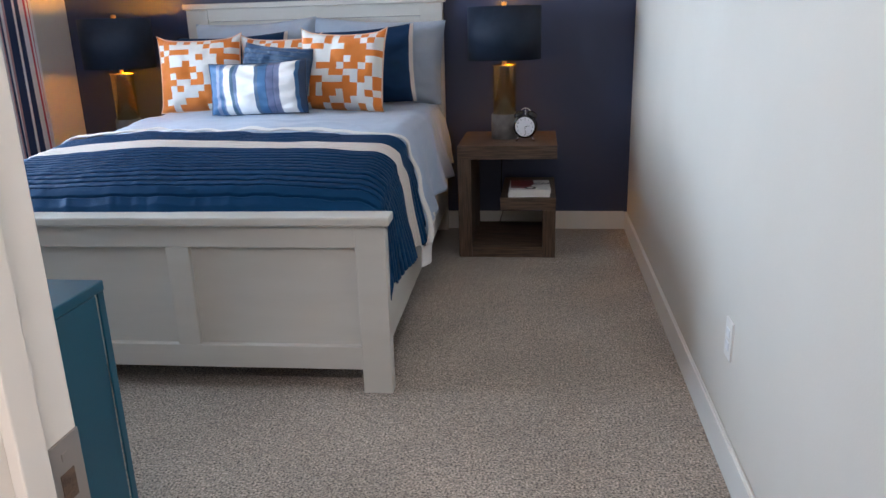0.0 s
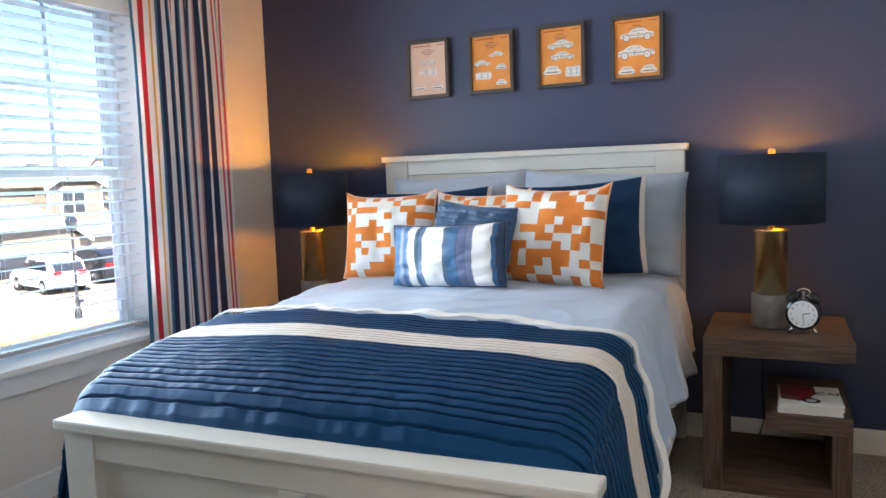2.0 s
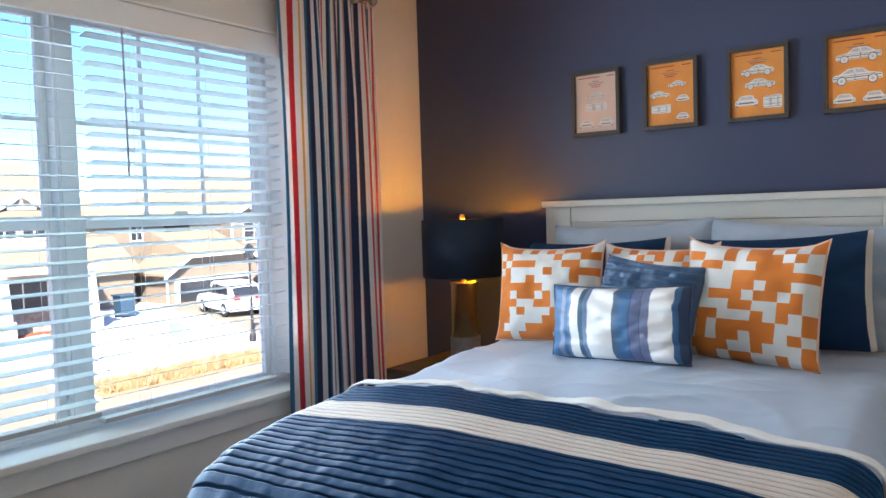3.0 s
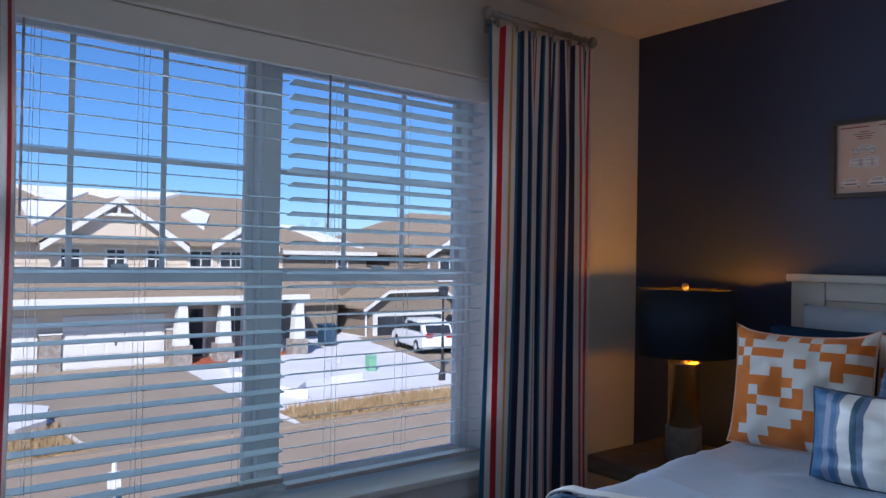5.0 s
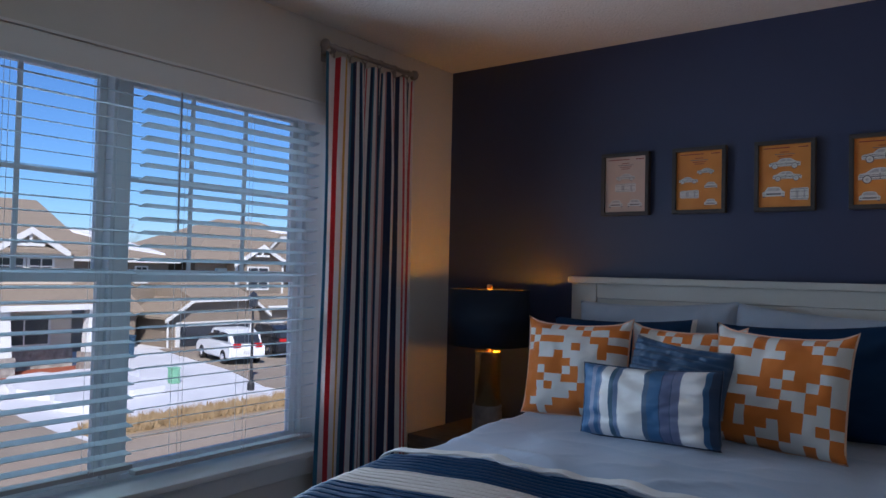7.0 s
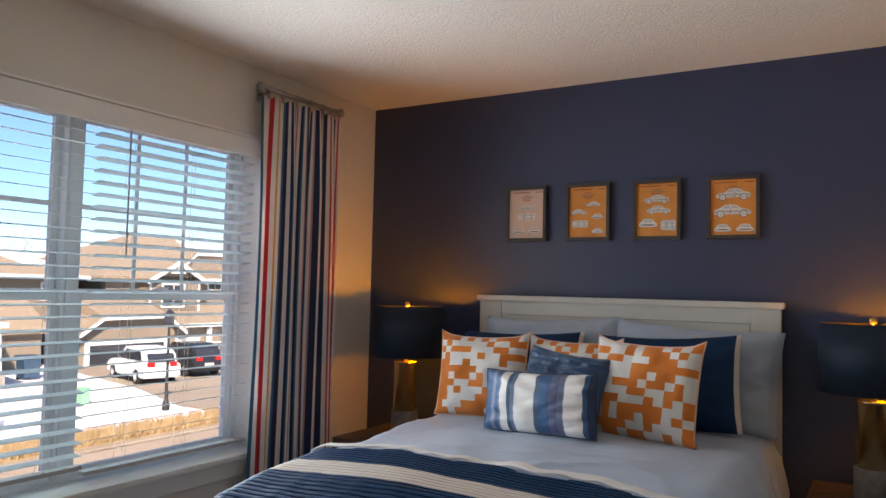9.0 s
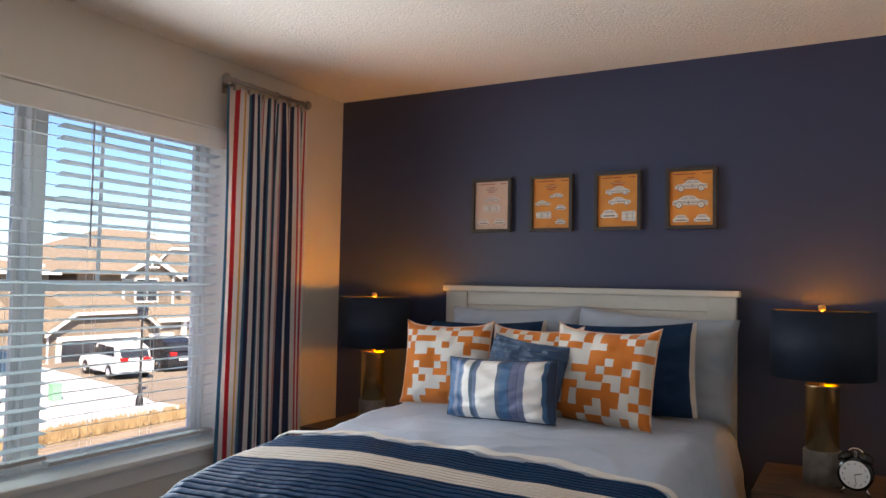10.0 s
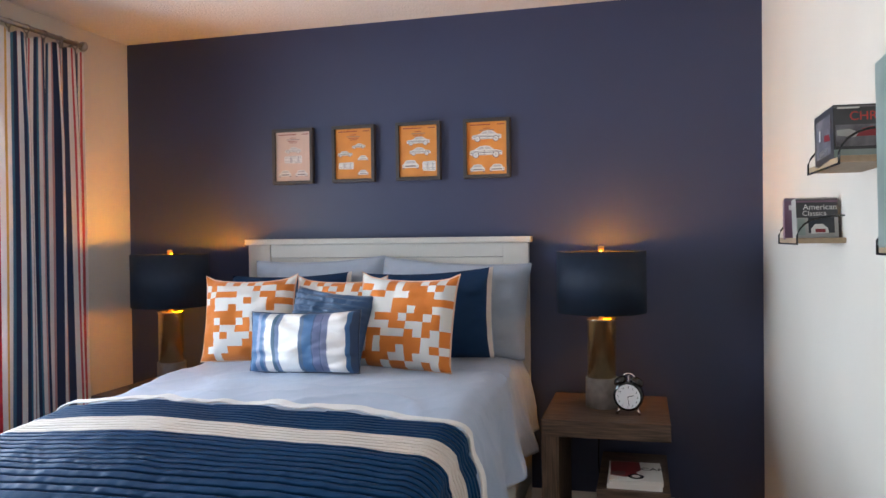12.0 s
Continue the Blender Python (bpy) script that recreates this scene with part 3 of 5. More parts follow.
fb = part("footboard", box((-0.61, FB + 0.026, 0.17), (0.71, FB + 0.042, 0.55)), M_BED, bed)
for xa, xb in ((-0.712, -0.6), (0.706, 0.812)):
    part("post", box((xa, FB - 0.004, 0), (xb, FB + 0.056, 0.632), 0.004), M_BED, fb)
part("top_rail", box((-0.6, FB + 0.002, 0.55), (0.706, FB + 0.05, 0.632), 0.003), M_BED, fb)
part("bottom_rail", box((-0.6, FB + 0.002, 0.09), (0.706, FB + 0.05, 0.178), 0.003), M_BED, fb)
part("stile", box((0.021, FB + 0.002, 0.178), (0.105, FB + 0.026, 0.55), 0.003), M_BED, fb)
part("cap", box((-0.728, FB - 0.025, 0.632), (0.83, FB + 0.075, 0.664), 0.007), M_BED, fb)
for xa, xb in ((-0.765, -0.735), (0.765, 0.795)):
    part("side_rail", box((xa, FB + 0.056, 0.16), (xb, -0.012, 0.4), 0.004), M_BED, bed)
for k in range(3):
    part("slat", box((-0.735, -0.5 - 0.7 * k, 0.27), (0.765, -0.42 - 0.7 * k, 0.29)), M_WOOD, bed)
BED = pose(-0.848, 4.93, 0, 0, 0, 1.25)
mattress = tagged(part("mattress", box((-0.745, -2.05, 0.29), (0.745, -0.02, 0.73), 0.06), M_WHITE, smooth=True), "white mattress on the bed frame under the covers", "mattress")
mattress.matrix_world = BED


def ztop(y):
    """The height of the made bed along its length, bed coordinates."""
    pts = [(-2.19, 0.58), (-2.165, 0.66), (-2.12, 0.72), (-2.02, 0.765), (-1.85, 0.80), (-1.5, 0.825), (-1.0, 0.84), (-0.4, 0.845), (0.0, 0.84)]
    for (ya, za), (yb, zb) in zip(pts, pts[1:]):
        if y <= yb:
            f = max(0.0, (y - ya) / (yb - ya))
            return za + (zb - za) * f
    return pts[-1][1]


def over_bed(s, off, top):
    """The place on the bed's cross-section at arc length s from its middle."""
    a, r = 0.66, 0.115
    q = abs(s)
    if q < a:
        x, z = q, -0.02 * (q / a) ** 2
    elif q < a + r * math.pi / 2:
        g = (q - a) / r
        x, z = a + r * math.sin(g), -0.02 - r * (1 - math.cos(g))
    else:
        x, z = a + r, -0.02 - r - (q - a - r * math.pi / 2)
    out = off if q > a else off * 0.3
    return math.copysign(x + out, s), top + z + (off if q < a + r else 0)


def cover(name, y_low, y_high, left, right, off, material, parent, label="", pleat=0.0, pitch=0.022, nx=150, ny=60, rumple=0.006, dim=7.0, taper=False, folds=0.0):
    def place(u, v):
        lo, hi = y_low(u), y_high(u)
        y = lo + (hi - lo) * v
        s = -left(y) + (left(y) + right(y)) * u
        o, loose, tuck = off, 0.0, 0.0
        if pleat:
            yy = y + 0.005 * noise.noise((s * 3.0, y * 2, 1.7))
            loose = min(1.0, max(0.0, (-2.13 - yy) / 0.02)) if taper else 0.0
            row = math.floor(yy / pitch)
            f = yy / pitch - row
            depth = pleat * (1 - loose) * (0.85 + 0.4 * noise.noise((s * 4, row * 3.1, 2.2)))
            if f < 0.26:
                dip = math.sin(math.pi * f / 0.26)
                o -= depth * dip
                tuck = 0.6 * depth * dip
            else:
                o += 0.16 * depth * math.sin(math.pi * (f - 0.26) / 0.74) ** 0.6
            pull = min(1.0, max(0.0, (-1.9 - yy) / 0.1)) if taper else 0.1
            o += (1 - loose) * pull * 0.0032 * noise.noise((s * 34, row * 5.3, 4.0)) * math.sin(math.pi * f)
        x, z = over_bed(s, o, ztop(y))
        ridge = max(0.0, 1 - 5 * abs(noise.noise((s * 2.6 + y * 1.1, y * 2.9 - s * 0.7, 3.3)))) ** 2
        ridge += 0.6 * max(0.0, 1 - 6 * abs(noise.noise((s * 5.2 - y * 2, y * 4.4 + s, 8.1)))) ** 2
        hang = max(0.0, abs(s) - 0.8)
        wave = noise.noise((s * dim, y * dim * 0.6, off * 50)) * rumple + noise.noise((s * 2.1, y * 2.3, 5)) * 0.012 + ridge * folds
        wave += loose * (0.007 * noise.noise((s * 11, y * 3.5, 6.0)) + 0.005 * noise.noise((s * 27 + y * 6, y * 5, 9.0)))
        if hang > 0:
            x += math.copysign(min(hang, 0.3) * 0.09 * math.sin(y * 16 + 1.1) + min(hang, 0.35) * (0.17 if s > 0 else 0.3), s) + wave
        else:
            z += wave
        return (x, y + tuck, z)
    ob = part(name, sheet(nx, ny, place), material, parent, label, True)
    so = ob.modifiers.new("thick", "SOLIDIFY")
    so.thickness, so.offset = 0.006, -1
    return ob


def ramp(pairs):
    def f(y):
        for (a, p), (b, q) in zip(pairs, pairs[1:]):
            if y <= b:
                k = max(0.0, (y - a) / (b - a))
                return p + (q - p) * k
        return pairs[-1][1]
    return f


duvet_right = ramp([(-1.62, 1.22), (-1.5, 1.24), (-1.3, 1.2), (-1.2, 1.14), (-1.0, 1.11), (-0.4, 1.12), (0, 1.1)])
duvet = tagged(cover("duvet", lambda u: -1.62, lambda u: -0.03, ramp([(-2, 1.2), (0, 1.1)]), duvet_right, 0.012, M_DUVET, None, nx=150, ny=150, rumple=0.008, dim=6.0, folds=0.007),
               "pale blue cotton duvet spread smooth over the mattress", "duvet")
duvet.matrix_world = BED
trim = cover("hem", lambda u: -1.64, lambda u: -1.2, lambda y: -1.12, ramp([(-1.64, 1.235), (-1.5, 1.255), (-1.3, 1.215), (-1.2, 1.155)]), 0.018, M_WHITE, duvet, "white hem along the hanging edge", nx=12, ny=40)
coverlet = thing("coverlet", "navy pleated satin coverlet with beige band across the foot", "coverlet", m=BED)
cov_l = ramp([(-2.2, 1.24), (-2.1, 1.34), (-1.9, 1.3), (-1.4, 1.28)])
cov_r = ramp([(-2.2, 0.93), (-2.1, 1.06), (-1.9, 1.08), (-1.7, 1.12), (-1.4, 1.2)])
fold = lambda u: -1.425 - 0.17 * abs(2 * u - 1) ** 2.6 + 0.012 * math.sin(u * 40)
cover("navy_pleats", lambda u: -2.19, lambda u: -1.80, cov_l, cov_r, 0.028, M_COVER, coverlet, "navy satin with close pleats, loose at the foot", 0.021, 0.0275, nx=420, ny=330, rumple=0.003, dim=14, taper=True)
cover("beige_band", lambda u: -1.80, lambda u: -1.665, cov_l, cov_r, 0.028, M_BEIGE, coverlet, "beige pleated band", 0.018, 0.025, nx=160, ny=150, rumple=0.004)
cover("navy_band", lambda u: -1.665, lambda u: fold(u) - 0.05, cov_l, cov_r, 0.029, M_COVER, coverlet, "narrow navy pleated band", 0.021, 0.0265, nx=180, ny=200, rumple=0.005)
cover("fold_edge", lambda u: fold(u) - 0.05, lambda u: fold(u) - 0.008, cov_l, cov_r, 0.04, M_WHITE, coverlet, "pale folded edge", ny=14, rumple=0.014, dim=11)


# ---- pillows ----
def pillow(label, w, h, t, material, at, lean, turn=0.0, roll=0.0, pipe=None, seed=0.0, pleats=0, cat="pillow", group=""):
    m = pose(*at) @ pose(0, 0, 0, 0, 0, turn) @ pose(0, 0, 0, -lean, 0, 0) @ pose(0, 0, 0, 0, roll, 0)

    def outline(a, b):
        x = a * w / 2 * (1 - 0.035 * (1 - b * b) * a * a)
        z = b * h / 2 * (1 - (0.09 if b > 0 else 0.02) * (1 - a * a) * b * b)
        ear = max(0.0, abs(a * b) - 0.72) / 0.28 if pipe == M_PIPING else 0.0
        x, z = x * (1 + 0.04 * ear ** 2), z * (1 + 0.1 * ear ** 2 if b > 0 else 1)
        return x, z + h / 2

    def skin(sign):
        def place(u, v):
            a, b = 2 * u - 1, 2 * v - 1
            x, z = outline(a, b)
            full = (max(0.0, 1 - abs(a) ** 2.8) * max(0.0, 1 - abs(b) ** 2.8)) ** 0.5
            wr = noise.noise((a * 3 + seed, b * 3, seed)) * 0.016 + noise.noise((a * 9, b * 9 + seed, seed)) * 0.005
            crease = 0.008 * math.sin((a - b) * 11 + seed) * (abs(a * b)) ** 1.2 + 0.003 * noise.noise((a * 5 + b * 5, (a - b) * 16, seed))
            y = sign * (t / 2 * full + (wr + crease) * min(1, full * 2))
            if pleats and sign < 0:
                f = (v * pleats + 0.15 * u) % 1.0
                y -= 0.017 * (min(f / 0.8, (1 - f) / 0.2)) * min(1, full * 2)
            return (x, y, z)
        return place
    n = 36 if not pleats else 60
    bm = sheet(n, n, skin(-1))
    me = bpy.data.meshes.new("back")
    back = sheet(24, 24, skin(1))
    back.to_mesh(me)
    back.free()
    bm.from_mesh(me)
    bmesh.ops.recalc_face_normals(bm, faces=bm.faces[:])
    if pipe:
        p = thing("pillow", label, cat, group, m=m)
        part("case", bm, material, p, smooth=True)
        pts = []
        for a, b, da, db in ((-1, -1, 1, 0), (1, -1, 0, 1), (1, 1, -1, 0), (-1, 1, 0, -1)):
            pts += [(outline(a + da * 2 * k / 12, b + db * 2 * k / 12)[0], 0, outline(a + da * 2 * k / 12, b + db * 2 * k / 12)[1]) for k in range(12)]
        part("piping", tube(pts, 0.0045, 6, closed=True), pipe, p, smooth=True)
    else:
        p = tagged(part("pillow", bm, material, smooth=True), label, cat, group)
        p.matrix_world = m
    return p


SHAM = striped("navy_sham_cloth", [(0.0, (0.005, 0.028, 0.078)), (0.965, (0.62, 0.55, 0.5)), (0.995, (0.3, 0.33, 0.4))], 1.0)
SHAM.node_tree.nodes["Principled BSDF"].inputs["Sheen Weight"].default_value = 0.0
SHAM.node_tree.nodes["Principled BSDF"].inputs["Specular IOR Level"].default_value = 0.25
pillow("pale grey cotton pillow leaning on the headboard", 0.76, 0.5, 0.18, M_GREYCLOTH, (-1.17, 4.77, 0.84), 10, 0, -2, seed=1.0, group="pillows on the bed")
pillow("pale grey cotton pillow leaning on the headboard", 0.8, 0.49, 0.2, M_GREYCLOTH, (-0.45, 4.77, 0.84), 11, 0, 3, seed=2.0, group="pillows on the bed")
pillow("navy cotton sham leaning on grey pillow", 0.68, 0.42, 0.15, SHAM, (-1.26, 4.61, 0.845), 13, 2, -2, seed=3.0, group="pillows on the bed")
pillow("navy cotton sham with pale edging", 0.67, 0.44, 0.16, SHAM, (-0.5, 4.585, 0.845), 13, -2, -3, seed=4.0, group="pillows on the bed")
pillow("orange and white block-print square cushion, partly hidden", 0.46, 0.4, 0.14, M_BLOCKS_C, (-0.93, 4.45, 0.845), 15, 0, 0, M_PIPING, 5.0, cat="cushion", group="orange cushions")
pillow("orange and white block-print square cushion with peach piping", 0.455, 0.405, 0.18, M_BLOCKS_B, (-1.345, 4.35, 0.845), 13, 8, -1, M_PIPING, 6.0, cat="cushion", group="orange cushions")
pillow("orange and white block-print square cushion with peach piping", 0.47, 0.42, 0.18, M_BLOCKS, (-0.535, 4.27, 0.845), 14, -6, 1, M_PIPING, 7.0, cat="cushion", group="orange cushions")
pillow("blue pleated satin cushion, slumped", 0.4, 0.37, 0.14, M_BLUECLOTH, (-0.9, 4.2, 0.845), 18, -4, 6, None, 8.0, 12, cat="cushion")
pillow("blue white and slate striped lumbar cushion", 0.53, 0.265, 0.15, M_LUMBAR, (-0.905, 4.06, 0.857), 8, -3, -2, M_NAVYCLOTH, 9.0, cat="cushion")


# ---- nightstands, lamps and what stands on them ----
def nightstand(label, m):
    n = thing("nightstand", label, "nightstand", "nightstands", m=m)
    part("top", box((0, 0, 0.56), (0.545, 0.58, 0.635), 0.003), M_WOOD, n)
    part("side_panel", box((0, 0.002, 0), (0.075, 0.578, 0.56), 0.003), M_WOODV, n)
    part("base", box((0.075, 0.004, 0), (0.47, 0.576, 0.06), 0.003), M_WOOD, n)
    part("short_side_panel", box((0.47, 0.002, 0), (0.541, 0.578, 0.275), 0.003), M_WOODV, n)
    part("shelf", box((0.235, 0.0, 0.275), (0.541, 0.58, 0.345), 0.003), M_WOOD, n)
    return n


stand = nightstand("dark walnut stepped nightstand beside the bed", pose(0.08, 4.36, 0))
far_stand = copy_thing(stand, pose(-1.715, 4.94, 0, 0, 0, 180))
tagged(far_stand, "dark walnut stepped nightstand between bed and curtain")


def table_lamp(x, label):
    p = thing("table_lamp", label, "lamp", "table lamps", m=pose(x, 4.66, 0.635))
    part("base", lathe([(0.072, 0), (0.076, 0.003), (0.076, 0.137), (0.073, 0.14)], 40), M_CONCRETE, p, "grey concrete drum", True)
    part("body", lathe([(0.066, 0.14), (0.066, 0.405), (0.07, 0.407), (0.07, 0.412), (0.066, 0.414), (0.012, 0.416)], 48), M_BRASS, p, "brushed brass cylinder", True)
    part("neck", lathe([(0.012, 0.414), (0.012, 0.45), (0.008, 0.452), (0.008, 0.6)], 20), M_FINIAL, p, smooth=True)
    # unseen inside the drum, widened to keep the bulb's light off the bed
    part("socket", lathe([(0.012, 0.6), (0.03, 0.605), (0.03, 0.655), (0.026, 0.66)], 20), M_FINIAL, p, "unseen brass cup added to block the bulb's downward light", True)
    part("bulb", lathe([(0.012, 0.66), (0.022, 0.668), (0.027, 0.685), (0.018, 0.702), (0.001, 0.708)], 16), glowing("bulb_glass", (1.0, 0.5, 0.12), 6), p, "glowing bulb", True).visible_shadow = False
    shade = part("shade", lathe([(0.2, 0.445), (0.205, 0.443), (0.205, 0.727), (0.2, 0.725)], 64), M_SHADE, p, "dark navy drum shade", True)
    me = shade.data
    lin = bmesh.new()
    rings = [[lin.verts.new((0.199 * math.cos(2 * math.pi * i / 64), 0.199 * math.sin(2 * math.pi * i / 64), z)) for i in range(64)] for z in (0.446, 0.724)]
    for i in range(64):
        lin.faces.new((rings[1][i], rings[1][(i + 1) % 64], rings[0][(i + 1) % 64], rings[0][i]))
    part("lining", lin, M_GOLDIN, shade, "dark lining")
    bm = bmesh.new()
    for k in range(3):
        a = 2 * math.pi * k / 3
        tube([(0, 0, 0.715), (0.2 * math.cos(a), 0.2 * math.sin(a), 0.715)], 0.002, 6, bm)
    part("spider", bm, M_FINIAL, shade)
    part("finial", lathe([(0.004, 0.713), (0.004, 0.726), (0.013, 0.727), (0.015, 0.745), (0.012, 0.75), (0.001, 0.752)], 16), M_FINIAL, p, "brass finial", True)
    return p


def open_drum(ob):
    """Takes the end faces off a turned shell, so that light leaves it above and below."""
    b = bmesh.new()
    b.from_mesh(ob.data)
    bmesh.ops.delete(b, geom=[f for f in b.faces if len(f.verts) > 4], context="FACES")
    b.to_mesh(ob.data)
    b.free()


for x, label in ((0.327, "brass and concrete table lamp with navy shade, lit"), (-1.985, "brass table lamp with navy shade, lit, in the corner")):
    lp = table_lamp(x, label)
    for o in lp.children:
        if o.name.startswith("shade"):
            open_drum(o)
part_cord = tagged(part("lamp_cord", tube([(0.3, 4.93, 0.55), (0.29, 4.955, 0.3), (0.3, 4.96, 0.12), (0.27, 4.95, 0.02)], 0.003, 6), M_BLACK, smooth=True), "black lamp cord hanging behind the nightstand", "cord")

# the alarm clock
clock = thing("alarm_clock", "black twin-bell alarm clock with white dial", "clock", m=pose(0.45, 4.53, 0.635, 0, 0, -8) @ Matrix.Scale(1.1, 4))
cas = lathe([(0.051, 0), (0.059, 0.004), (0.059, 0.035), (0.05, 0.045)], 40)
bmesh.ops.rotate(cas, verts=cas.verts[:], cent=(0, 0, 0), matrix=Matrix.Rotation(-math.pi / 2, 3, "X"))
bmesh.ops.translate(cas, verts=cas.verts[:], vec=(0, -0.02, 0.075))
case = part("case", cas, M_BLACK, clock, smooth=False)
d = lathe([(0.049, 0), (0.049, 0.003)], 40)
bmesh.ops.rotate(d, verts=d.verts[:], cent=(0, 0, 0), matrix=Matrix.Rotation(math.pi / 2, 3, "X"))
bmesh.ops.translate(d, verts=d.verts[:], vec=(0, -0.0205, 0.075))
dial = part("dial", d, M_DIAL, clock, "white dial")
for k in range(12):
    a = 2 * math.pi * k / 12
    lettering(str(k or 12), 0.011, M_INK, pose(0.039 * math.sin(a), -0.0242, 0.075 + 0.039 * math.cos(a) - 0.004, 90), dial, "numeral")
for length, ang, wid in ((0.024, 75, 0.003), (0.036, 172, 0.002)):
    a = radians(ang)
    part("hour_hand" if length < 0.03 else "minute_pointer", tube([(0, -0.0248, 0.075), (length * math.sin(a), -0.0248, 0.075 + length * math.cos(a))], wid / 2, 6), M_INK, dial)
for sg in (-1, 1):
    bell = lathe([(0.028, 0), (0.028, 0.008), (0.022, 0.019), (0.001, 0.025)], 20)
    bmesh.ops.rotate(bell, verts=bell.verts[:], cent=(0, 0, 0), matrix=Matrix.Rotation(sg * 0.5, 3, "Y"))
    bmesh.ops.translate(bell, verts=bell.verts[:], vec=(sg * 0.03, 0, 0.128))
    part("bell", bell, M_BLACK, clock, smooth=True)
    part("leg", tube([(sg * 0.03, -0.005, 0.03), (sg * 0.047, -0.01, 0.0)], [0.004, 0.006], 10), M_CHROME, clock, "chrome leg", True)
part("carrying_handle", tube([(0.024 * math.cos(a), 0, 0.148 + 0.018 * math.sin(a)) for a in np.linspace(0, math.pi, 12)], 0.003, 8), M_CHROME, clock, "chrome wire handle", True)
part("hammer", box((-0.004, -0.006, 0.13), (0.004, 0.006, 0.158), 0.001), M_CHROME, clock)


def book(label, x, y, z, w, d, h, turn, material, art):
    b = thing("book", label, "book", "books on the nightstand shelf", m=pose(x, y, z, 0, 0, turn))
    part("page_block", box((-w / 2 + 0.002, -d / 2 + 0.002, 0.003), (w / 2 - 0.003, d / 2 - 0.003, h - 0.003)), M_PAPER, b)
    cov = box((-w / 2, -d / 2, 0), (w / 2, d / 2, 0.003))
    box((-w / 2, -d / 2, h - 0.003), (w / 2, d / 2, h), bm=cov)
    box((-w / 2 - 0.002, -d / 2, 0.0), (-w / 2, d / 2, h), bm=cov)
    part("cover", cov, material, b)
    if art:
        art(b, w, d, h)
    return b


def car_cover(b, w, d, h):
    red = [(-w / 2 + 0.004, -d / 2 + 0.07), (-w / 2 + 0.004, d / 2 - 0.004), (0.02, d / 2 - 0.004), (0.025, 0.02), (-0.0, -0.02), (0.02, -0.06), (-0.04, -0.085)]
    part("red_car_art", prism(red, "z", h, h + 0.0008), M_RED, b)
    for r, z0, m in ((0.034, 0.0008, M_CHROME), (0.026, 0.0012, M_INK), (0.018, 0.0016, M_PRINTWHITE)):
        part("headlamp_art", lathe([(r, 0), (r, 0.0004)], 24, at=(0.0, -d / 2 + 0.06, h + z0)), m, b)
    for k in range(4):
        part("grille_art", box((-w / 2 + 0.008, -d / 2 + 0.08 + 0.012 * k, h + 0.0009), (-0.045, -d / 2 + 0.085 + 0.012 * k, h + 0.0013)), M_PRINTGREY, b)
    lettering("CAR", 0.052, M_INK, pose(0.075, 0.02, h + 0.0006), b, "title")


book("thick white book under the car book", 0.475, 4.52, 0.345, 0.23, 0.28, 0.022, 0, M_PAPER, None)
book("white book with a red car cover lettered CAR", 0.477, 4.515, 0.367, 0.225, 0.275, 0.018, 2, M_PAPER, car_cover)


# ---- pictures over the bed ----
def ink(b, name, pts, y, lift, material):
    part(name, prism(pts, "y", y - lift - 0.0004, y - lift), material, b)


def ring(x, z, r, n=14):
    return [(x + r * math.cos(a), z + r * math.sin(a)) for a in np.linspace(0, 2 * math.pi, n, endpoint=False)]


def side_car(b, x, z, w, flip=1, y=-0.0195):
    h, at = w * 0.34, lambda pts: [(x + flip * px * w, z + pz * h) for px, pz in pts]
    ink(b, "car_drawing", at([(-0.5, 0.14), (-0.5, 0.42), (-0.46, 0.54), (-0.24, 0.63), (-0.12, 0.92), (0.0, 0.98), (0.18, 0.95), (0.36, 0.62), (0.48, 0.56), (0.5, 0.4), (0.49, 0.14)]), y, 0.0, M_PRINTWHITE)
    ink(b, "window_drawing", at([(-0.19, 0.64), (-0.1, 0.87), (0.03, 0.9), (0.03, 0.64)]), y, 0.0006, M_PRINTPEN)
    ink(b, "window_drawing", at([(0.06, 0.64), (0.06, 0.9), (0.16, 0.87), (0.29, 0.64)]), y, 0.0006, M_PRINTPEN)
    for za, dz in ((0.5, 0.03), (0.36, 0.06), (0.2, 0.03)):
        ink(b, "line_drawing", at([(-0.48, za), (0.48, za - 0.04), (0.48, za - 0.04 + dz), (-0.48, za + dz)]), y, 0.0006, M_PRINTGREY)
    ink(b, "line_drawing", at([(0.035, 0.2), (0.05, 0.2), (0.05, 0.62), (0.035, 0.62)]), y, 0.0006, M_PRINTGREY)
    for wx in (-0.31, 0.31):
        for r, lift, m in ((0.3, 0.001, M_PRINTGREY), (0.24, 0.0014, M_PRINTWHITE), (0.1, 0.0018, M_PRINTPEN)):
            ink(b, "wheel_drawing", ring(x + wx * w, z + 0.17 * h, r * h), y, lift, m)


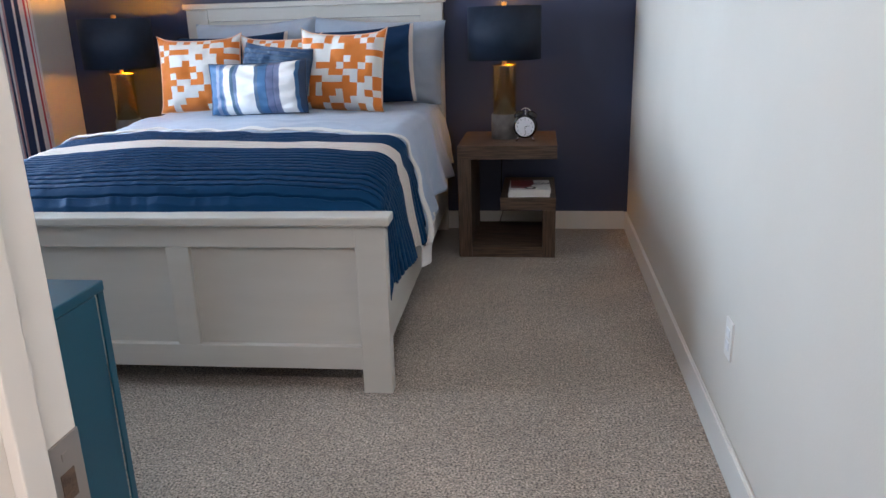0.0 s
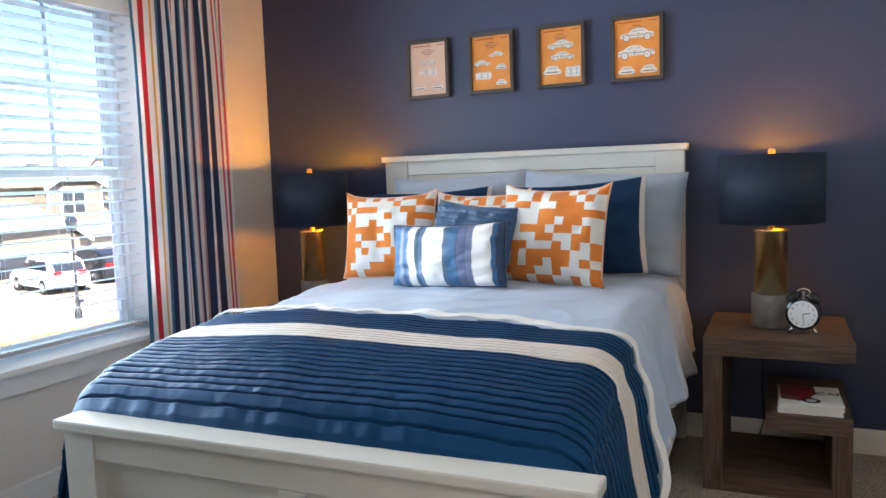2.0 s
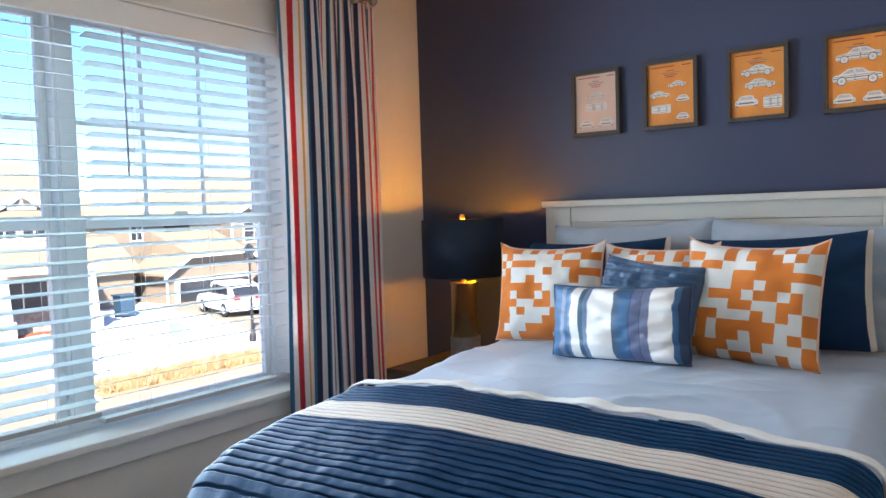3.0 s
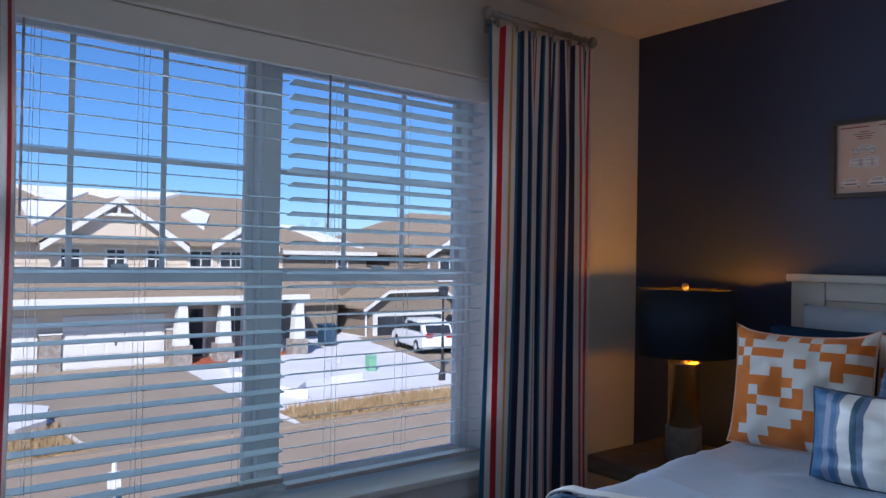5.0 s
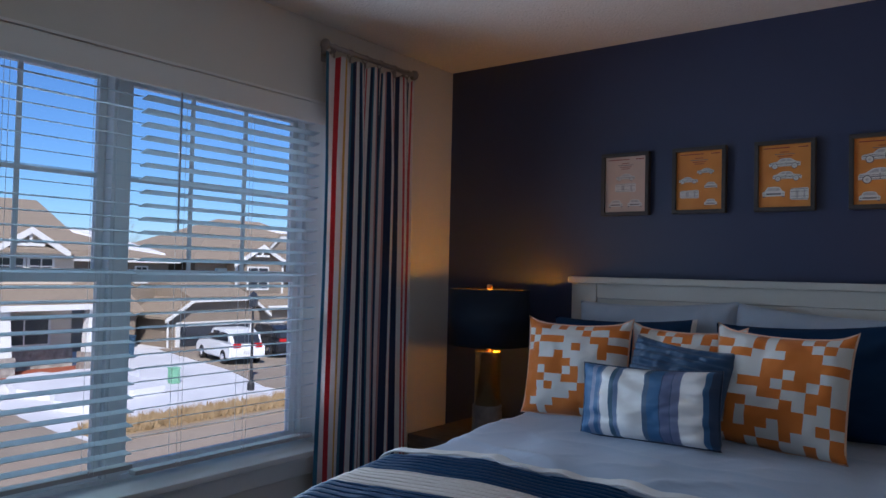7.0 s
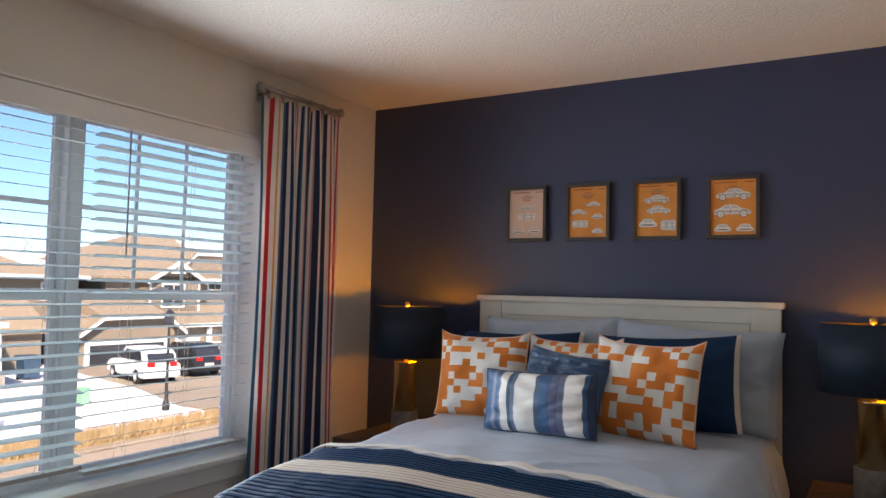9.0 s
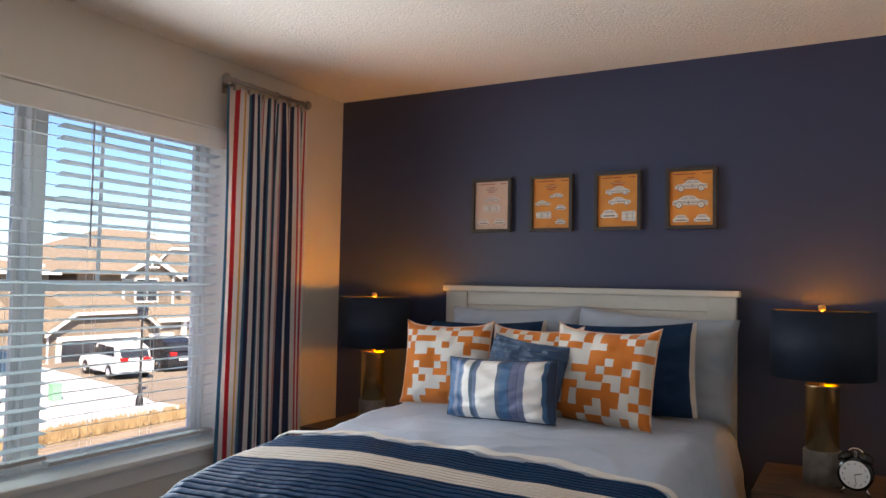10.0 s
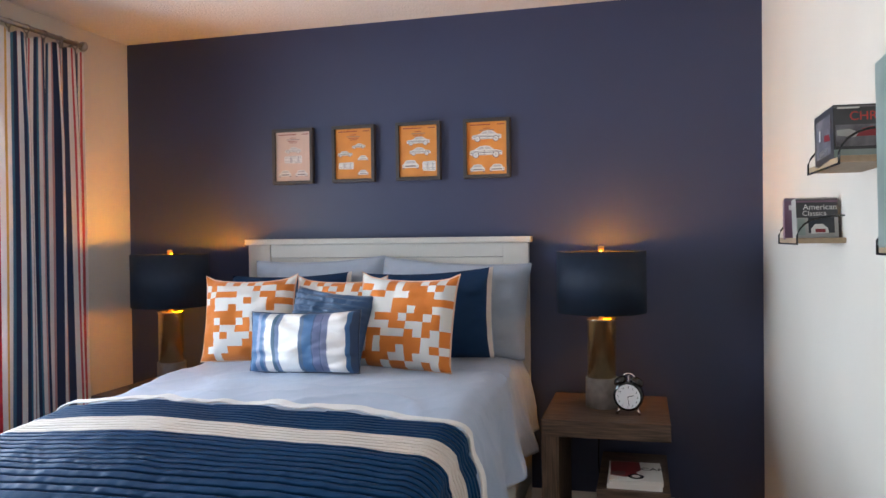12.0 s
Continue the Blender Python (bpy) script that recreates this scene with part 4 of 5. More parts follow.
def end_car(b, x, z, w, y=-0.0195):
    h, at = w * 0.52, lambda pts: [(x + px * w, z + pz * h) for px, pz in pts]
    ink(b, "car_drawing", at([(-0.48, 0.1), (-0.5, 0.45), (-0.38, 0.6), (-0.27, 0.92), (0.0, 0.98), (0.27, 0.92), (0.38, 0.6), (0.5, 0.45), (0.48, 0.1)]), y, 0.0, M_PRINTWHITE)
    ink(b, "window_drawing", at([(-0.3, 0.6), (-0.23, 0.86), (0.23, 0.86), (0.3, 0.6)]), y, 0.0006, M_PRINTPEN)
    ink(b, "line_drawing", at([(-0.42, 0.24), (0.42, 0.24), (0.44, 0.38), (-0.44, 0.38)]), y, 0.0006, M_PRINTGREY)
    for sg in (-1, 1):
        ink(b, "lamp_drawing", ring(x + sg * 0.36 * w, z + 0.32 * h, 0.08 * h, 10), y, 0.001, M_PRINTWHITE)
        ink(b, "wheel_drawing", at([(sg * 0.42 - 0.06, 0), (sg * 0.42 + 0.06, 0), (sg * 0.42 + 0.06, 0.12), (sg * 0.42 - 0.06, 0.12)]), y, 0.0006, M_PRINTGREY)


def top_car(b, x, z, w, h, y=-0.0195):
    at = lambda pts: [(x + px * w, z + pz * h) for px, pz in pts]
    ink(b, "car_drawing", at([(-0.5, 0.2), (-0.5, 0.8), (-0.44, 0.95), (0.44, 1.0), (0.5, 0.9), (0.5, 0.1), (0.44, 0.0), (-0.44, 0.05)]), y, 0.0, M_PRINTWHITE)
    ink(b, "window_drawing", at([(-0.16, 0.16), (-0.2, 0.5), (-0.16, 0.84), (-0.04, 0.78), (-0.04, 0.22)]), y, 0.0006, M_PRINTPEN)
    ink(b, "window_drawing", at([(0.24, 0.2), (0.24, 0.8), (0.32, 0.84), (0.32, 0.16)]), y, 0.0006, M_PRINTPEN)
    for za in (0.1, 0.3, 0.68, 0.88):
        ink(b, "line_drawing", at([(-0.46, za), (0.46, za), (0.46, za + 0.03), (-0.46, za + 0.03)]), y, 0.001, M_PRINTGREY)


def picture(x, label, material, layout):
    p = thing("framed_print", label, "picture", "framed car prints", m=pose(x, YN, 1.905))
    w, h, f = 0.125, 0.157, 0.018
    fr = part("frame", box((-w, -0.034, h - f), (w, 0, h), 0.002), M_FRAME, p)
    part("frame_side", box((-w, -0.034, -h + f), (-w + f, 0, h - f), 0.002), M_FRAME, fr)
    part("frame_side", box((w - f, -0.034, -h + f), (w, 0, h - f), 0.002), M_FRAME, fr)
    part("frame_side", box((-w, -0.034, -h), (w, 0, -h + f), 0.002), M_FRAME, fr)
    part("print", box((-w + f, -0.019, -h + f), (w - f, -0.004, h - f)), material, p, "amber patent-style car drawing")
    part("caption_bar", box((-0.09, -0.0196, 0.122), (0.02, -0.019, 0.126)), M_RED, p)
    part("caption_bar", box((0.055, -0.0196, 0.122), (0.095, -0.019, 0.126)), M_RED, p)
    for k, hw in enumerate((0.018, 0.04, 0.03, 0.022)):
        part("caption_bar", box((-hw, -0.0196, 0.103 - 0.009 * k), (hw, -0.019, 0.106 - 0.009 * k)), M_PRINTGREY if k == 1 else M_RED, p)
    layout(p)


def art_a(p):
    side_car(p, 0.0, 0.02, 0.1)
    top_car(p, 0.0, -0.04, 0.11, 0.045)
    end_car(p, -0.05, -0.115, 0.075)
    end_car(p, 0.05, -0.115, 0.075)


def art_b(p):
    side_car(p, 0.03, 0.03, 0.08)
    side_car(p, -0.05, -0.012, 0.09, -1)
    end_car(p, 0.055, -0.04, 0.06)
    top_car(p, -0.045, -0.085, 0.09, 0.04)
    end_car(p, 0.055, -0.12, 0.06)


def art_c(p):
    side_car(p, 0.0, 0.035, 0.13)
    side_car(p, 0.01, -0.02, 0.12, -1)
    end_car(p, -0.045, -0.095, 0.095)
    top_car(p, 0.06, -0.11, 0.075, 0.055)


def art_d(p):
    side_car(p, 0.0, 0.04, 0.16)
    side_car(p, -0.005, -0.045, 0.175, -1)
    end_car(p, -0.05, -0.125, 0.08)
    end_car(p, 0.055, -0.125, 0.08)


picture(-1.396, "dark framed car print on the navy wall, pale reflection in its colour", M_PRINTPALE, art_a)
picture(-1.029, "dark framed amber print of five small cars", M_PRINT, art_b)
picture(-0.654, "dark framed amber print of three sports cars", M_PRINT, art_c)
picture(-0.276, "dark framed amber print of two large cars", M_PRINT, art_d)

# ---- wall things by the door ----
outlet = thing("wall_outlet", "white plastic wall outlet plate", "outlet", m=pose(XE, 2.39, 0.385))
part("plate", box((-0.006, -0.036, -0.058), (0, 0.036, 0.058), 0.002), M_TRIM, outlet)
for dz in (-0.02, 0.02):
    part("socket", box((-0.008, -0.016, dz - 0.013), (-0.006, 0.016, dz + 0.013), 0.002), M_VINYL, outlet)


def ledge(label, y0, y1, z):
    s = thing("wall_shelf", label, "shelf", "small wall shelves", m=pose(XE, y0, z))
    w = y1 - y0
    part("board", box((-0.128, 0, -0.012), (0, w, 0.004), 0.002), M_SHELF, s)
    for y in (0.002, w - 0.002):
        part("wire_bracket", tube([(-0.13, y, -0.014), (-0.13, y, 0.012), (-0.124, y, 0.028), (-0.112, y, 0.043), (-0.094, y, 0.055), (-0.07, y, 0.063), (-0.04, y, 0.067), (-0.004, y, 0.068)], 0.0027, 8), M_BLACK, s, "black wire bracket", True)
    part("front_wire", tube([(-0.13, 0, -0.014), (-0.13, w, -0.014)], 0.0027, 8), M_BLACK, s)
    return s


M_SHELF = mat("shelf_wood", (0.3, 0.21, 0.13), 0.55, color2=(0.36, 0.26, 0.17), scale=8, bump=0.1, stretch=(6, 1, 6))
M_BOXDARK = mat("dark_box_card", (0.03, 0.03, 0.035), 0.3, color2=(0.05, 0.05, 0.055), scale=12)
M_BOXGREY = mat("grey_box_card", (0.28, 0.28, 0.27), 0.3, color2=(0.4, 0.4, 0.38), scale=9)
M_BOXGREEN = mat("green_box_card", (0.2, 0.26, 0.24), 0.3, color2=(0.32, 0.38, 0.36), scale=9)
M_BOXSMOKE = mat("smoky_box_picture", (0.05, 0.05, 0.065), 0.3, color2=(0.2, 0.19, 0.21), scale=22)
M_BOXRED = mat("red_lettering", (0.5, 0.04, 0.03), 0.5)
M_BOXPURPLE = mat("plum_box_card", (0.12, 0.06, 0.1), 0.35, color2=(0.2, 0.12, 0.17), scale=9)


def kit_box(label, at, w, d, h, turn, lean, material, dress):
    b = thing("model_kit_box", label, "box", "model car boxes", m=pose(*at, 0, 0, turn) @ pose(0, 0, 0, -lean, 0, 0))
    part("carton", box((-w / 2, 0, 0), (w / 2, d, h), 0.002), material, b)
    dress(b, w, d, h)
    part("lid_edge", box((-w / 2 - 0.0006, -0.0006, h - 0.007), (w / 2 + 0.0006, -0.0001, h - 0.004)), M_PRINTGREY, b)
    return b


def dress_classic(b, w, d, h):
    part("title_panel", box((-w * 0.5, -0.0006, h * 0.5), (w * 0.5, -0.0001, h * 0.97)), M_BOXDARK, b)
    part("window_film", box((-w * 0.22, -0.001, h * 0.12), (w * 0.4, -0.0002, h * 0.5)), M_DARKGLASS, b)
    part("car_picture", prism([(-w * 0.16, h * 0.1), (w * 0.26, h * 0.12), (w * 0.24, h * 0.24), (w * 0.12, h * 0.34), (-w * 0.06, h * 0.34), (-w * 0.16, h * 0.22)], "y", -0.0016, -0.001), M_PRINTWHITE, b)
    part("car_picture", box((-w * 0.06, -0.002, h * 0.13), (w * 0.18, -0.0016, h * 0.22)), M_RED, b)
    part("band", box((-w * 0.5, -0.001, h * 0.88), (w * 0.5, -0.0006, h * 0.93)), M_BOXPURPLE, b)
    part("side_stripe", box((-w * 0.48, -0.001, h * 0.06), (-w * 0.3, -0.0002, h * 0.48)), M_BOXGREEN, b)
    lettering("American", 0.024, M_PRINTWHITE, pose(0.008, -0.0014, h * 0.7, 90), b)
    lettering("Classics", 0.021, M_PRINTWHITE, pose(-0.008, -0.0014, h * 0.55, 90), b)


def dress_dark(b, w, d, h):
    lettering("CHR", 0.03, M_BOXRED, pose(0.008, -0.0012, h * 0.7, 90), b)
    part("caption_bar", box((-w * 0.42, -0.001, h * 0.92), (w * 0.0, -0.0002, h * 0.95)), M_PRINTWHITE, b)
    part("picture", box((-w * 0.46, -0.001, h * 0.22), (w * 0.46, -0.0002, h * 0.62)), M_BOXSMOKE, b)
    part("car_picture", prism([(-w * 0.08, h * 0.4), (w * 0.42, h * 0.4), (w * 0.42, h * 0.5), (w * 0.24, h * 0.58), (w * 0.04, h * 0.54)], "y", -0.0016, -0.001), M_RED, b)
    part("smoke_picture", prism([(-w * 0.44, h * 0.42), (-w * 0.1, h * 0.38), (w * 0.0, h * 0.46), (-w * 0.2, h * 0.54), (-w * 0.44, h * 0.52)], "y", -0.0014, -0.001), M_BOXGREY, b)
    part("base_band", box((-w * 0.5, -0.001, h * 0.02), (w * 0.5, -0.0002, h * 0.16)), M_BOXGREEN, b)
    part("side_picture", box((-w / 2 - 0.001, d * 0.12, h * 0.12), (-w / 2 - 0.0002, d * 0.88, h * 0.86)), M_BOXSMOKE, b)
    part("side_picture", prism([(d * 0.14, h * 0.36), (d * 0.46, h * 0.4), (d * 0.42, h * 0.52), (d * 0.22, h * 0.5)], "x", -w / 2 - 0.0016, -w / 2 - 0.001), M_RED, b)
    part("side_picture", box((-w / 2 - 0.0016, d * 0.64, h * 0.46), (-w / 2 - 0.001, d * 0.7, h * 0.66)), M_PRINTWHITE, b)
    for k in range(5):
        part("caption_bar", box((-w / 2 - 0.0016, d * (0.3 + 0.1 * k), h * 0.16), (-w / 2 - 0.001, d * (0.36 + 0.1 * k), h * 0.26)), M_PRINTGREY, b)


def dress_plain(b, w, d, h):
    part("car_picture", box((-w * 0.3, -0.001, h * 0.3), (w * 0.4, -0.0002, h * 0.5)), M_BOXGREY, b)
    part("caption_bar", box((-w * 0.4, -0.001, h * 0.7), (w * 0.3, -0.0002, h * 0.82)), M_PRINTWHITE, b)


ledge("small wooden wall ledge with wire ends holding box", 3.48, 3.78, 1.415)
kit_box("grey model car box lettered American Classics", (1.014, 3.52, 1.419), 0.115, 0.05, 0.12, 4, 8, M_BOXGREY, dress_classic)
kit_box("plum coloured model car box behind the grey one", (1.005, 3.64, 1.419), 0.12, 0.05, 0.125, -4, 6, M_BOXPURPLE, dress_plain)
ledge("small wooden wall ledge with wire ends, upper", 3.0, 3.33, 1.605)
kit_box("black model car box with red lettering", (1.012, 3.07, 1.609), 0.115, 0.15, 0.128, 4, 4, M_BOXDARK, dress_dark)
ledge("small wooden wall ledge with wire ends, lower", 2.38, 2.72, 1.405)
kit_box("tall green model box on the wall ledge", (0.995, 2.55, 1.409), 0.13, 0.09, 0.34, 0, 3, M_BOXGREEN, dress_plain)

# ---- the teal chest by the door ----
chest = thing("chest_of_drawers", "teal lacquered chest beside the doorway", "chest", m=pose(-1.17, 0.93, 0))
part("carcass", box((0.0, 0, 0.06), (0.985, 0.46, 0.868), 0.003), M_TEAL, chest)
part("top", box((-0.004, 0.0, 0.872), (0.992, 0.476, 0.89), 0.003), M_TEAL, chest)
part("side_frame", box((0.985, 0.461, 0.0), (0.989, 0.476, 0.872), 0.001), M_TEAL, chest)
part("plinth", box((0.03, 0.02, 0), (0.955, 0.43, 0.06)), M_TEAL, chest)
for k in range(3):
    dr = part("drawer", box((0.02, 0.46, 0.08 + 0.262 * k), (0.965, 0.474, 0.332 + 0.262 * k), 0.003), M_TEAL, chest)

# ---- outside: street, snow and houses ----
GZ = -3.4
structure("ground", box((-400, -400, GZ - 0.5), (-3.2, 400, GZ)), M_SNOW, "snow covered ground to the horizon")
structure("road", box((-18.9, -120, GZ), (-11.0, 120, GZ + 0.03)), M_ROAD, "pale salted asphalt street")
structure("kerb", box((-19.15, -120, GZ), (-18.9, 120, GZ + 0.12), 0.03), M_DRIVE, "concrete kerb along the street")


def patch(name, outline, z, material, label, rough=0.25):
    """A low spread of ground with an uneven edge."""
    rnd = random.Random(len(name) + len(outline) + int(outline[0][1] * 10))
    pts = []
    for (ax, ay), (bx, by) in zip(outline, outline[1:] + outline[:1]):
        n = max(2, int(math.hypot(bx - ax, by - ay) / 0.8))
        pts += [(ax + (bx - ax) * k / n + rnd.uniform(-rough, rough), ay + (by - ay) * k / n + rnd.uniform(-rough, rough)) for k in range(n)]
    return structure(name, prism(pts, "z", GZ, z), material, label)


patch("lawn_strip", [(-19.2, 12.0), (-21.3, 12.4), (-21.2, 16.5), (-20.7, 20.8), (-19.2, 21)], GZ + 0.08, M_GRASS, "strip of dead tan grass by the kerb")
patch("lawn_patch", [(-19.2, 3.0), (-22.5, 3.0), (-23.0, 6.3), (-19.2, 6.6)], GZ + 0.08, M_GRASS, "dead tan grass beside the drive")
patch("driveway_west", [(-19.1, 6.6), (-24.0, 6.4), (-27.0, 5.0), (-33.3, 3.0), (-33.3, 13.0), (-29.0, 12.5), (-22, 11.9), (-19.1, 11.8)], GZ + 0.035, M_DRIVE, "wide concrete driveway", 0.05)
patch("driveway_north", [(-19.1, 21.2), (-23.6, 21.2), (-28.5, 23.2), (-38.0, 25.6), (-38.0, 35.5), (-28, 30), (-19.1, 28.5)], GZ + 0.035, M_DRIVE, "concrete driveway of the brown house", 0.05)
patch("mulch_bed", [(-31.5, 13.4), (-33.6, 13.4), (-33.6, 18.6), (-32.2, 18.2)], GZ + 0.12, M_MULCH, "red mulch bed under the porch")
patch("snow_bank", [(-23, 13.6), (-28, 14.0), (-31, 14.2), (-31, 19.0), (-26, 18)], GZ + 0.3, M_SNOW, "low bank of shovelled snow", 0.5)
patch("snow_bank_small", [(-21.5, 3.6), (-24.6, 3.4), (-25.4, 5.2), (-24.0, 6.1), (-21.9, 6.2)], GZ + 0.35, M_SNOW, "small snow pile beside the drive", 0.35)


def clumps(name, x0, x1, y0, y1, n, label, seed):
    rnd = random.Random(seed)
    bm = bmesh.new()
    for _ in range(n):
        x, y = rnd.uniform(x0, x1), rnd.uniform(y0, y1)
        for _ in range(5):
            a, h = rnd.uniform(0, 6.28), rnd.uniform(0.15, 0.4)
            dx, dy = 0.12 * math.cos(a), 0.12 * math.sin(a)
            v = [bm.verts.new(p) for p in ((x - 0.02, y, GZ + 0.05), (x + 0.02, y + 0.02, GZ + 0.05), (x + dx, y + dy, GZ + 0.05 + h))]
            bm.faces.new(v)
    return tagged(part(name, bm, M_GRASS), label, "grass", kind="stuff")


clumps("dry_grass", -20.9, -19.4, 12.2, 20.6, 800, "tufts of dry tan grass", 3)
clumps("dry_grass", -22.6, -19.4, 3.2, 6.2, 300, "tufts of dry tan grass", 4)


def gable_roof(ya, yb, x0, x1, z_eave, z_ridge, over=0.4, thick=0.22):
    """A roof whose ridge runs along x, over the span ya to yb."""
    ym = (ya + yb) / 2
    out = [(ya - over, z_eave - over * (z_ridge - z_eave) / (ym - ya)), (ym, z_ridge), (yb + over, z_eave - over * (z_ridge - z_eave) / (ym - ya)),
           (yb + over, z_eave - over * (z_ridge - z_eave) / (ym - ya) + thick), (ym, z_ridge + thick), (ya - over, z_eave - over * (z_ridge - z_eave) / (ym - ya) + thick)]
    return prism(out, "x", x0, x1)


def long_roof(xa, xb, y0, y1, z_eave, z_ridge, thick=0.2):
    """A roof whose ridge runs along y; its slopes face the street and the yard."""
    xm = (xa + xb) / 2
    return prism([(xa, z_eave), (xm, z_ridge), (xb, z_eave), (xb, z_eave + thick), (xm, z_ridge + thick), (xa, z_eave + thick)], "y", y0, y1)


def house_window(h, x, y, z, w, hh, name="window"):
    win = part(name, box((x, y - w / 2, z), (x + 0.06, y + w / 2, z + hh)), M_HTRIM, h, "white trimmed window")
    part("pane", box((x + 0.06, y - w / 2 + 0.12, z + 0.12), (x + 0.07, y + w / 2 - 0.12, z + hh - 0.1)), M_DARKGLASS, win)
    part("muntin", box((x + 0.07, y - 0.03, z + 0.12), (x + 0.085, y + 0.03, z + hh - 0.1)), M_HTRIM, win)
    part("muntin", box((x + 0.07, y - w / 2 + 0.12, z + hh * 0.5), (x + 0.085, y + w / 2 - 0.12, z + hh * 0.5 + 0.05)), M_HTRIM, win)


def gable_front(h, ya, yb, x, z_eave, z_ridge, siding):
    """A gable end facing the street, with white rake boards and bracket."""
    ym = (ya + yb) / 2
    part("gable", prism([(ya, z_eave), (ym, z_ridge), (yb, z_eave)], "x", x - 0.3, x), siding, h)
    for sg, y in ((1, ya), (-1, yb)):
        k = (z_ridge - z_eave) / (ym - ya)
        o = 0.4
        part("rake_board", prism([(y - sg * o, z_eave - o * k), (ym, z_ridge), (ym, z_ridge - 0.3), (y - sg * o, z_eave - o * k - 0.3)], "x", x + 0.35, x + 0.42), M_HTRIM, h)
    part("gable_bracket", box((x + 0.02, ym - 0.6, z_ridge - 0.85), (x + 0.3, ym + 0.6, z_ridge - 0.72)), M_HTRIM, h)
    part("gable_bracket", box((x + 0.02, ym - 0.06, z_ridge - 0.72), (x + 0.3, ym + 0.06, z_ridge - 0.2)), M_HTRIM, h)


def lap_lines(h, x, ya, yb, za, zb, siding):
    z = za
    while z < zb:
        part("siding_board", box((x, ya, z), (x + 0.03, yb, z + 0.17)), siding, h)
        z += 0.2


def hip_roof(x0, x1, y0, y1, z_eave, z_ridge, inset):
    """A roof hipped at both ends, its ridge along y."""
    bm = bmesh.new()
    xm = (x0 + x1) / 2
    low = [bm.verts.new((x, y, z_eave - 0.2)) for x, y in ((x0, y0), (x1, y0), (x1, y1), (x0, y1))]
    rim = [bm.verts.new((x, y, z_eave)) for x, y in ((x0, y0), (x1, y0), (x1, y1), (x0, y1))]
    a, b = bm.verts.new((xm, y0 + inset, z_ridge)), bm.verts.new((xm, y1 - inset, z_ridge))
    bm.faces.new(low)
    for k in range(4):
        bm.faces.new((low[k], low[(k + 1) % 4], rim[(k + 1) % 4], rim[k]))
    bm.faces.new((rim[0], rim[1], a))
    bm.faces.new((rim[1], rim[2], b, a))
    bm.faces.new((rim[2], rim[3], b))
    bm.faces.new((rim[3], rim[0], a, b))
    bmesh.ops.recalc_face_normals(bm, faces=bm.faces[:])
    return bm


def snow_slab(roof, name, outline, x_ref, z_ref, slope, label):
    """Snow lying on a roof slope that climbs away from the street; outline in (x, y)."""
    bm = bmesh.new()
    lo = [bm.verts.new((x, y, z_ref + (x_ref - x) * slope)) for x, y in outline]
    hi = [bm.verts.new((x, y, z_ref + (x_ref - x) * slope + 0.12)) for x, y in outline]
    n = len(outline)
    bm.faces.new(lo)
    bm.faces.new(hi)
    for k in range(n):
        bm.faces.new((lo[k], lo[(k + 1) % n], hi[(k + 1) % n], hi[k]))
    bmesh.ops.recalc_face_normals(bm, faces=bm.faces[:])
    return part(name, bm, M_SNOW, roof, label)


# the pale house straight across
ha = thing("house", "greige two-storey house with snowy brown roof", "house", "houses across the street")
part("wall", box((-44, 6.6, GZ), (-34.3, 18.7, 2.0)), M_SIDING, ha)
lap_lines(ha, -34.3, 6.6, 18.7, 0.35, 1.85, M_SIDING)
roof = part("roof", long_roof(-45, -33.6, 3.5, 19.2, 1.8, 4.35), M_ROOF, ha)
snow_slab(roof, "snow_cover", [(-38.9, 7.6), (-39.2, 15.2), (-38.5, 14.2), (-38.1, 11.4), (-38.6, 10.6), (-37.6, 9.6), (-37.9, 8.3)], -33.6, 2.0, 0.4474, "snow left along the ridge")
snow_slab(roof, "snow_cover", [(-36.8, 7.4), (-37.8, 9.0), (-37.0, 9.3), (-35.2, 8.2), (-34.6, 7.6)], -33.6, 2.0, 0.4474, "snow in the valley by the gable")
snow_slab(roof, "snow_cover", [(-36.4, 14.3), (-37.2, 15.2), (-36.6, 15.8), (-34.9, 14.9)], -33.6, 2.0, 0.4474, "snow in the small valley")
gable_front(ha, 8.1, 13.35, -34.0, 2.05, 3.86, M_SIDING)
part("gable_roof", gable_roof(8.1, 13.35, -40, -33.6, 1.98, 3.72, 0.45, 0.16), M_ROOF, ha)
part("frieze", box((-34.0, 8.1, 1.72), (-33.9, 13.35, 1.9)), M_HTRIM, ha)
gable_front(ha, 15.2, 17.8, -34.0, 2.15, 2.95, M_SIDING)
part("gable_roof", gable_roof(15.2, 17.8, -38, -33.6, 2.08, 2.86, 0.4, 0.12), M_ROOF, ha)
part("frieze", box((-34.0, 14.9, 1.72), (-33.9, 18.2, 1.9)), M_HTRIM, ha)
gable_front(ha, 2.0, 7.2, -35.0, 2.0, 3.7, M_SIDING)
part("gable_roof", gable_roof(2.0, 7.2, -41, -34.6, 1.94, 3.56, 0.45, 0.16), M_ROOF, ha)
part("wall", box((-44, 2.0, GZ), (-35.0, 6.6, 2.0)), M_SIDING, ha)
for y in (8.95, 10.75, 12.45, 4.2):
    house_window(ha, -34.27 if y > 6 else -35.0, y, 0.66, 0.92, 1.0)
for y in (14.5, 15.95, 17.2):
    house_window(ha, -34.27, y, 0.75, 1.2, 0.9)
part("lower_roof", prism([(-34.3, 0.45), (-31.8, -0.35), (-31.8, -0.55), (-34.3, -0.3)], "y", 2.6, 18.9), M_ROOF, ha)
part("fascia", box((-31.85, 2.6, -0.62), (-31.75, 18.9, -0.38)), M_HTRIM, ha)
